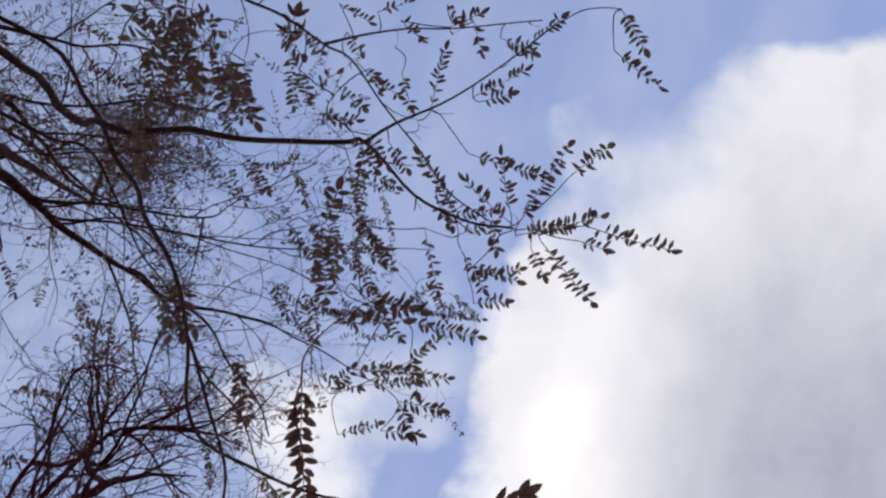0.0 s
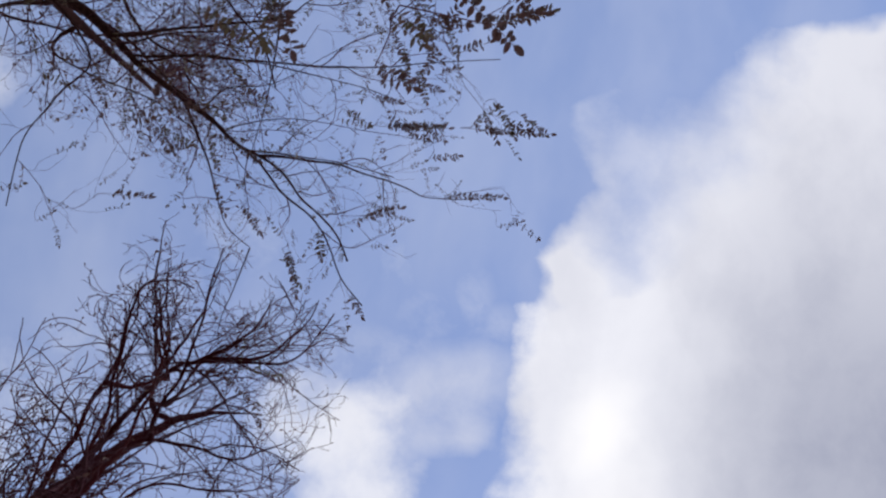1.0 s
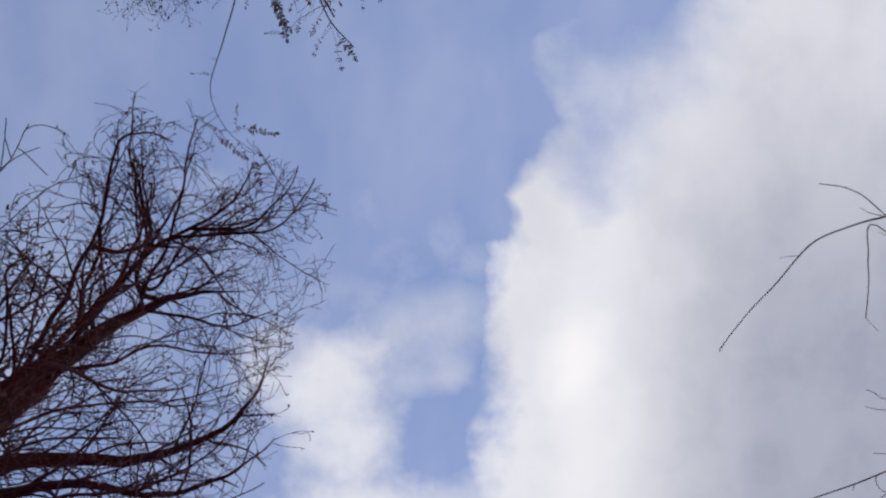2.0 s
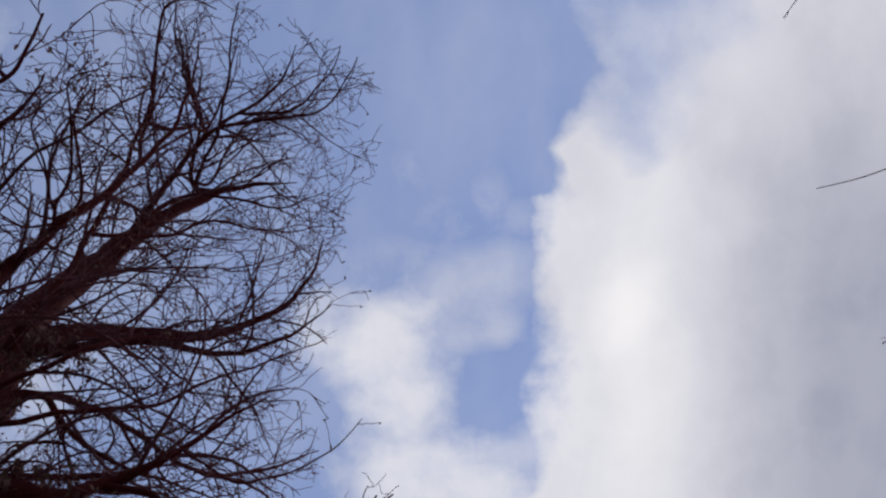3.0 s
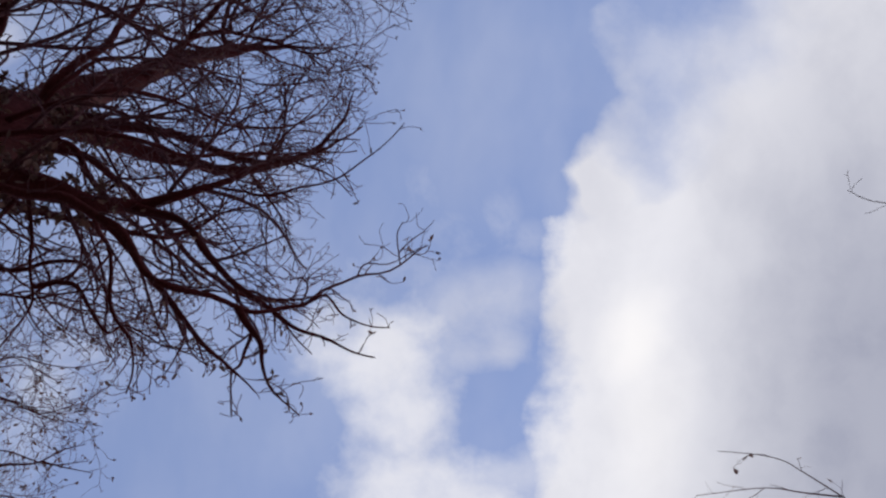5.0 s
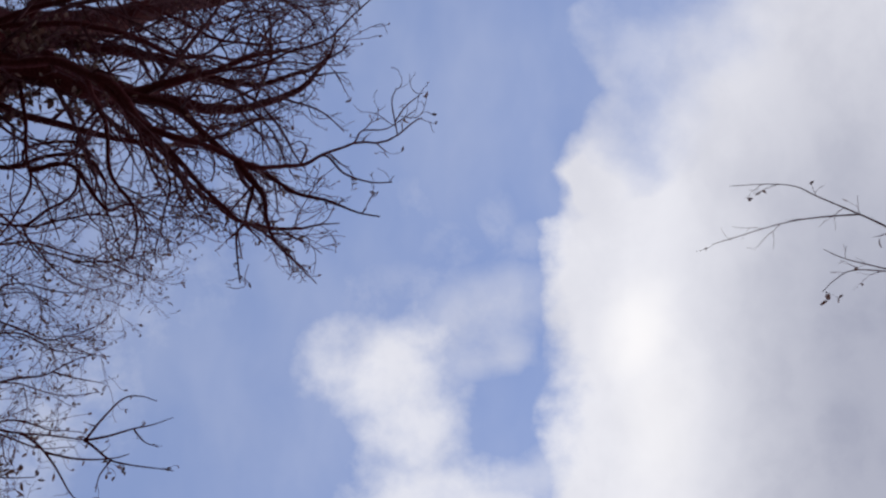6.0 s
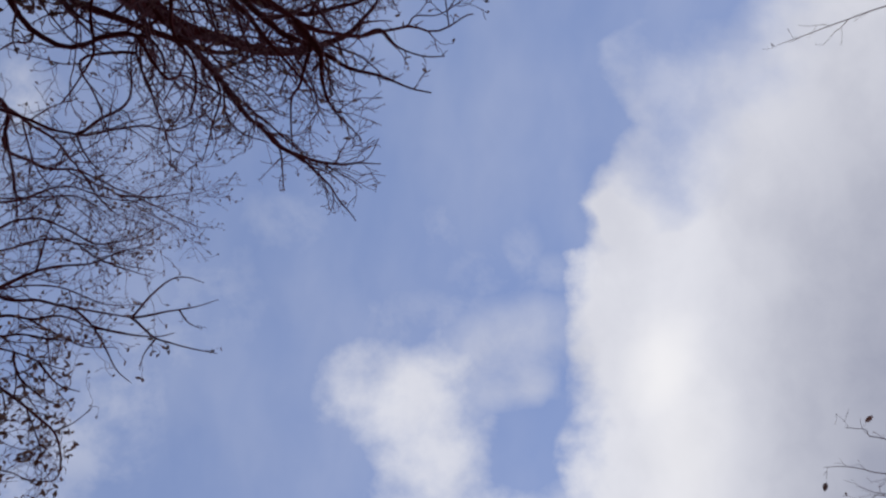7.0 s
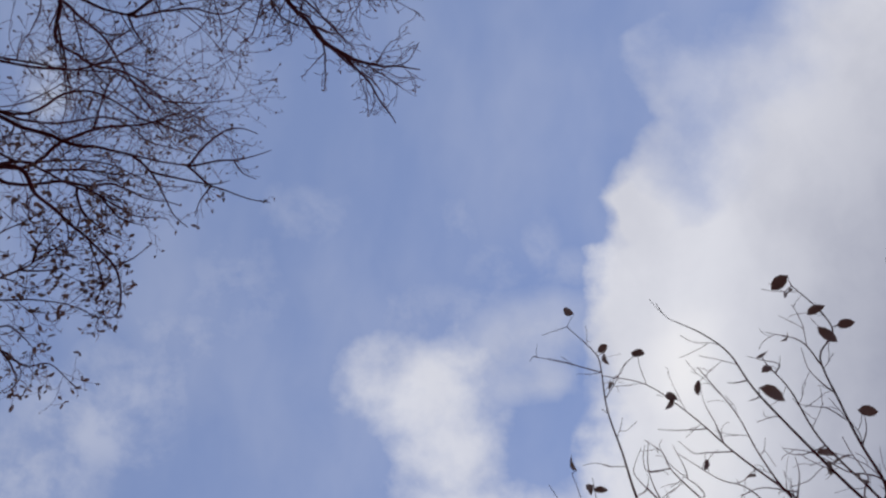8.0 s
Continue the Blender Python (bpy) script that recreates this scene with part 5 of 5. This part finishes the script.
spray(((0.16, 0.30, 3.90), (0.43, 0.23, 3.90)), ((0.08, 0.34, 3.90), (0.13, 0.25, 3.90)), ((0.03, 0.29, 3.90), (0.16, 0.30, 3.90)), ((0.30, 0.20, 3.90), (0.38, 0.12, 3.90)), ((0.13, 0.44, 3.80), (0.24, 0.39, 3.80)), ((-0.09, 0.13, 4.00), (-0.01, 0.19, 4.00)), ((-0.11, 0.14, 4.00), (-0.04, 0.07, 4.00)))
spray(((0.17, 0.49, 6.40), (0.56, 0.46, 6.40)))
spray(((-0.34, 0.80, 5.80), (-0.07, 0.70, 5.80)), ((-0.56, 0.86, 6.00), (-0.52, 1.03, 6.00)))
spray(((-1.68, 0.86, 5.60), (-1.43, 0.86, 5.60)))
spray(((-0.73, 0.97, 6.00), (-0.63, 1.27, 6.00)), ((-0.76, 1.01, 6.00), (-0.61, 1.20, 6.00)), ((-1.06, 0.75, 6.00), (-0.90, 0.92, 6.00)))
spray(((-0.33, 1.22, 6.00), (-0.23, 1.35, 6.00)))
spray(((-1.56, 0.41, 5.80), (-1.32, 0.49, 5.80)), ((-1.59, 0.52, 6.00), (-1.42, 0.47, 6.00)), ((-1.88, 0.18, 5.60), (-1.76, 0.36, 5.60)), ((-1.40, 0.29, 6.20), (-1.27, 0.54, 6.20)))
spray(((-0.54, -0.58, 3.40), (-0.44, -0.47, 3.40)), ((-0.47, -0.60, 3.40), (-0.38, -0.46, 3.40)), ((-0.55, -0.54, 3.50), (-0.48, -0.37, 3.50)), ((-0.47, -0.54, 3.50), (-0.45, -0.37, 3.50)), ((-0.41, -0.61, 3.40), (-0.34, -0.56, 3.40)), ((-0.41, -0.54, 3.50), (-0.41, -0.37, 3.50)), ((-0.56, -0.52, 3.60), (-0.43, -0.47, 3.60)))
spray(((-0.60, -0.48, 3.60), (-0.56, -0.31, 3.60)), ((-0.63, -0.61, 3.60), (-0.49, -0.61, 3.60)), ((-0.51, -0.52, 3.70), (-0.60, -0.40, 3.70)), ((-0.62, -0.34, 3.70), (-0.51, -0.27, 3.70)), ((-0.52, -0.35, 3.50), (-0.49, -0.20, 3.50)), ((-0.59, -0.52, 3.80), (-0.43, -0.48, 3.80)), ((-0.61, -0.67, 3.70), (-0.45, -0.69, 3.70)))
spray(((-0.40, -0.61, 3.70), (-0.33, -0.45, 3.70)), ((-0.51, -0.68, 3.80), (-0.42, -0.52, 3.80)), ((-0.48, -0.50, 4.00), (-0.40, -0.44, 4.00)), ((-0.09, -0.78, 3.60), (-0.00, -0.74, 3.60)), ((-0.13, -0.61, 3.42), (-0.08, -0.57, 3.40)))
spray(((0.02, -0.78, 3.60), (0.10, -0.82, 3.60)), ((-0.03, -0.64, 3.42), (0.02, -0.59, 3.40)))
spray(((-0.22, 0.03, 4.20), (-0.14, 0.14, 4.20)), ((-0.07, 0.03, 3.90), (0.00, 0.13, 3.90)))
spray(((0.01, -0.66, 6.20), (0.14, -0.41, 6.20)), ((0.02, -0.50, 6.40), (-0.11, -0.25, 6.40)), ((-0.22, -0.71, 6.40), (0.09, -0.66, 6.40)), ((-0.12, -0.34, 6.30), (-0.02, -0.10, 6.30)))
spray(((-1.21, 0.39, 6.20), (-1.03, 0.47, 6.20)), ((-1.27, 0.62, 6.10), (-1.15, 0.83, 6.10)))
spray(((-2.18, 0.23, 5.60), (-1.96, 0.28, 5.60)), ((-2.29, 0.01, 5.80), (-2.08, 0.08, 5.80)))
spray(((-1.09, 1.83, 6.30), (-0.89, 1.95, 6.30)), ((-0.93, 1.78, 6.30), (-0.72, 1.79, 6.30)), ((-0.85, 1.96, 6.30), (-0.79, 2.11, 6.30)))
spray(((-0.93, -0.57, 4.00), (-0.79, -0.52, 4.00)), ((-1.11, -0.74, 4.20), (-0.96, -0.71, 4.20)))
spray(((-1.29, -0.58, 4.40), (-1.14, -0.57, 4.40)))
spray(((0.27, -0.22, 3.80), (0.34, -0.04, 3.80)), ((0.37, -0.21, 3.70), (0.46, -0.26, 3.70)), ((0.39, -0.16, 3.70), (0.47, -0.07, 3.70)), ((0.33, -0.25, 3.60), (0.44, -0.28, 3.60)), ((0.42, -0.09, 3.70), (0.56, -0.14, 3.70)), ((0.45, -0.02, 3.70), (0.54, -0.04, 3.70)), ((0.27, -0.28, 3.42), (0.31, -0.20, 3.40)))
spray(((-0.02, 0.49, 3.40), (0.06, 0.54, 3.40)), ((0.22, 0.53, 3.30), (0.34, 0.49, 3.30)))
spray(((-0.46, -0.42, 4.40), (-0.37, -0.30, 4.40)), ((-0.34, -0.37, 4.40), (-0.26, -0.44, 4.40)), ((-0.47, -0.40, 4.60), (-0.33, -0.45, 4.60)), ((-0.56, -0.41, 4.60), (-0.46, -0.26, 4.60)), ((-0.65, -0.39, 4.60), (-0.52, -0.29, 4.60)))
spray(((-1.21, 0.45, 5.00), (-1.01, 0.44, 5.00)), ((-1.19, 0.44, 5.00), (-1.07, 0.51, 5.00)), ((-1.04, 0.42, 5.00), (-0.92, 0.48, 5.00)), ((-1.35, 0.41, 4.60), (-1.31, 0.49, 4.60)))
spray(((-0.91, 0.74, 4.00), (-0.84, 0.73, 4.00)))
spray(((0.56, -0.09, 6.20), (0.75, 0.05, 6.20)))
spray(((-2.17, -0.56, 7.00), (-1.83, -0.50, 7.00)), ((-1.93, -0.28, 7.00), (-1.67, -0.21, 7.00)))
spray(((-1.54, -0.34, 6.80), (-1.35, -0.12, 6.80)), ((-1.37, -0.07, 6.60), (-1.17, -0.05, 6.60)))
spray(((-1.76, 0.32, 6.20), (-1.57, 0.49, 6.20)))
# tufts of larger leaves
spray(((-0.72, -0.78, 4.27), (-0.90, -0.85, 4.26)), ((-0.72, -0.77, 4.29), (-0.89, -0.94, 4.38)), ((-0.72, -0.78, 4.30), (-0.65, -0.64, 4.31)), ((-0.69, -0.78, 4.23), (-0.77, -0.67, 4.13)), ((-0.72, -0.80, 4.33), (-0.68, -0.55, 4.10)), ((-0.73, -0.79, 4.34), (-0.78, -0.96, 4.37)), ((-0.69, -0.77, 4.20), (-0.92, -0.76, 4.34)), large=True)
spray(((-0.77, -0.83, 4.40), (-0.80, -0.63, 4.21)), ((-0.76, -0.82, 4.37), (-0.64, -0.89, 4.22)), ((-0.74, -0.82, 4.35), (-0.60, -0.78, 4.26)), ((-0.60, -0.79, 4.37), (-0.44, -0.56, 4.40)), ((-0.58, -0.79, 4.37), (-0.48, -0.62, 4.25)), ((-0.58, -0.76, 4.38), (-0.54, -0.62, 4.25)), ((-0.58, -0.74, 4.28), (-0.45, -0.52, 4.10)), large=True)
spray(((-0.77, -0.48, 4.23), (-0.72, -0.33, 4.06)), ((-0.77, -0.46, 4.23), (-0.73, -0.38, 4.01)), ((-0.78, -0.46, 4.24), (-0.75, -0.39, 4.28)), ((-0.76, -0.47, 4.17), (-0.71, -0.27, 4.15)), large=True)
spray(((-0.62, 0.13, 4.47), (-0.58, 0.20, 4.17)), ((-0.61, 0.10, 4.44), (-0.54, 0.30, 4.27)), ((-0.61, 0.11, 4.42), (-0.48, 0.13, 4.20)), ((-0.61, 0.10, 4.42), (-0.60, 0.12, 4.16)), ((-0.58, 0.13, 4.40), (-0.53, 0.26, 4.50)), ((-0.58, 0.11, 4.39), (-0.52, 0.28, 4.33)), ((-0.60, 0.12, 4.36), (-0.63, 0.24, 4.49)), large=True)
spray(((-0.36, -0.86, 4.21), (-0.27, -0.79, 4.17)), ((-0.34, -0.86, 4.19), (-0.33, -0.93, 4.20)), ((-0.40, -0.90, 4.30), (-0.25, -0.84, 4.13)), large=True)
spray(((-0.07, -0.21, 4.18), (-0.05, -0.33, 4.15)), ((-0.09, -0.20, 4.23), (0.01, 0.07, 3.97)), ((-0.07, -0.21, 4.24), (0.02, -0.05, 4.07)), large=True)
stalks = Soup()
holds = locust.lines + [t[0] for t in locust.tips]
leaves = [(a, b, big, i) for i, (a, b, big) in enumerate(leaves)]
nearest = [min(holds, key=lambda q: (q - a).length) for a, b, big, i in leaves]
while leaves:
    # the leaf next to what already hangs there is tied on first, so that stalks branch like twigs
    k = min(range(len(leaves)), key=lambda j: (nearest[j] - leaves[j][0]).length)
    (a, b, big, i), hold = leaves.pop(k), nearest.pop(k)
    if (hold - a).length > 0.008:
        far = (hold - a).length
        bow = Vector((rng.gauss(0, 0.09), rng.gauss(0, 0.09), rng.uniform(-0.1, 0.05))) * far
        line = smooth_line((hold, hold.lerp(a, 0.35) + bow, hold.lerp(a, 0.7) + bow * 0.7, a), 4)
        stalks.tube(line, [0.0022 - 0.0009 * q / (len(line) - 1) for q in range(len(line))], 3)
        for q in line[1:]:
            nearest = [q if (q - u[0]).length < (n - u[0]).length else n for u, n in zip(leaves, nearest)]
    long = (b - a).length
    made = feather_leaf("feather_leaf", 100 + i, max(3, round(long / big / 0.0145)), long / big, *((1.0, 0.85) if a.z < 2.85 else (1.0, 0.68))).mesh("feather_leaf", LEAF_BROWN if i % 3 else LEAF_GREEN)
    hang("leaf", made, oriented(a, b - a, rng.uniform(-0.6, 0.6), big), locust.top)
part("spray", stalks, BARK_THIN, locust.top, kind="stuff")
spots = [t for t in locust.tips if t[0].x > -2.4 and 3.9 < t[0].z < 7.0]
rng.shuffle(spots)
for p, d, level in spots[:230]:
    way = d * 0.7 + Vector((rng.gauss(0, 0.5), rng.gauss(0, 0.5), -0.35))
    hang("leaf", rng.choice(FEATHER_MESHES), oriented(p, way, rng.uniform(-1.2, 1.2), rng.uniform(0.65, 1.1)), locust.top)
rest = Soup()
for p, d, level in spots[230:600]:
    k = rng.randrange(5)
    m = oriented(p, d * 0.7 + Vector((rng.gauss(0, 0.5), rng.gauss(0, 0.5), -0.35)), rng.uniform(-1.2, 1.2), rng.uniform(0.6, 1.0))
    n = len(rest.verts)
    rest.verts += [m @ v for v in FEATHERS[k][0].verts]
    rest.faces += [tuple(i + n for i in f) for f in FEATHERS[k][0].faces]
part("foliage", rest, LEAF_GREEN, locust.top, kind="stuff")


def dry_leaves(tree, tips, share, size, seed, above=0.0, most=2):
    """Curled dry leaves left on some of the twigs' ends."""
    r, soup = random.Random(seed), Soup()
    for p, d, level in tips:
        if p.z < above or r.random() > share:
            continue
        for _ in range(r.choice((1, 1, most))):
            along = (d * 0.4 + Vector((r.gauss(0, 0.6), r.gauss(0, 0.6), r.gauss(-0.4, 0.5)))).normalized()
            across = along.cross(Vector((r.gauss(0, 1), r.gauss(0, 1), r.gauss(0, 1)))).normalized()
            s = size * r.uniform(0.6, 1.3)
            soup.blade(p, along, across, s, s * r.uniform(0.4, 0.6), r.uniform(-0.5, 0.5))
    part("foliage", soup, LEAF_DRY, tree.top, "curled brown dry leaves", kind="stuff")


dry_leaves(oak, oak.tips, 0.3, 0.045, 1)
dry_leaves(oak, clad, 1.0, 0.065, 6, most=6)
dry_leaves(neighbour, neighbour.tips, 0.85, 0.045, 2)
dry_leaves(third, third.tips, 0.9, 0.05, 3)
dry_leaves(locust, locust.tips, 0.5, 0.035, 5, 6.9)
dry_leaves(locust, high, 0.5, 0.05, 7)
dry_leaves(birch, birch.tips, 0.22, 0.045, 4)

SINGLE = []
for bend, width in ((-0.35, 0.028), (0.2, 0.034), (-0.6, 0.024)):
    single = Soup()
    single.blade(Vector((0, 0, 0)), Vector((1, 0, 0)), Vector((0, 1, 0)), 0.055, width, bend)
    SINGLE.append(single.mesh("single_leaf", LEAF_DRY))
SHRUB_LEAVES = [(-0.223, 9.770, 3.950), (-0.123, 9.882, 3.900), (-0.121, 9.898, 3.875), (-0.108, 9.982, 3.800), (-0.008, 9.889, 3.850), (0.106, 10.029, 3.900), (0.093, 10.048, 3.875), (0.176, 9.983, 3.850), (-0.230, 10.206, 3.700), (-0.182, 10.254, 3.650), (-0.155, 10.261, 3.650), (0.147, 10.175, 3.650), (0.239, 10.177, 3.575), (0.287, 9.636, 3.500), (0.302, 9.673, 3.500), (0.368, 9.713, 3.500), (0.448, 9.748, 3.500), (0.395, 9.769, 3.500), (0.307, 9.788, 3.525), (0.295, 9.860, 3.650), (0.306, 9.892, 3.650), (0.154, 9.880, 3.225), (0.467, 9.958, 3.425), (0.444, 10.109, 3.600), (0.518, 10.150, 3.675), (0.231, 10.009, 3.075), (0.466, 10.136, 3.450)]
stems = shrub.lines + [t[0] for t in shrub.tips]
petioles = Soup()
for k, p in enumerate(SHRUB_LEAVES):
    p = Vector(p)
    hold = min(stems, key=lambda q: (q - p).length)
    way = p - hold + Vector((rng.gauss(0, 0.04), rng.gauss(0, 0.04), rng.gauss(-0.03, 0.02)))
    base = p - way.normalized() * 0.02
    if (hold - base).length > 0.004:
        petioles.tube([hold, (hold + base) / 2 + Vector((0, 0, 0.004)), base], [0.0014, 0.001, 0.001], 4)
    hang("leaf", SINGLE[k % 3], oriented(base, way, rng.uniform(-1.0, 1.0), rng.uniform(0.7, 1.25)), shrub.top)
part("petioles", petioles, BARK_THIN, shrub.top, kind="stuff")
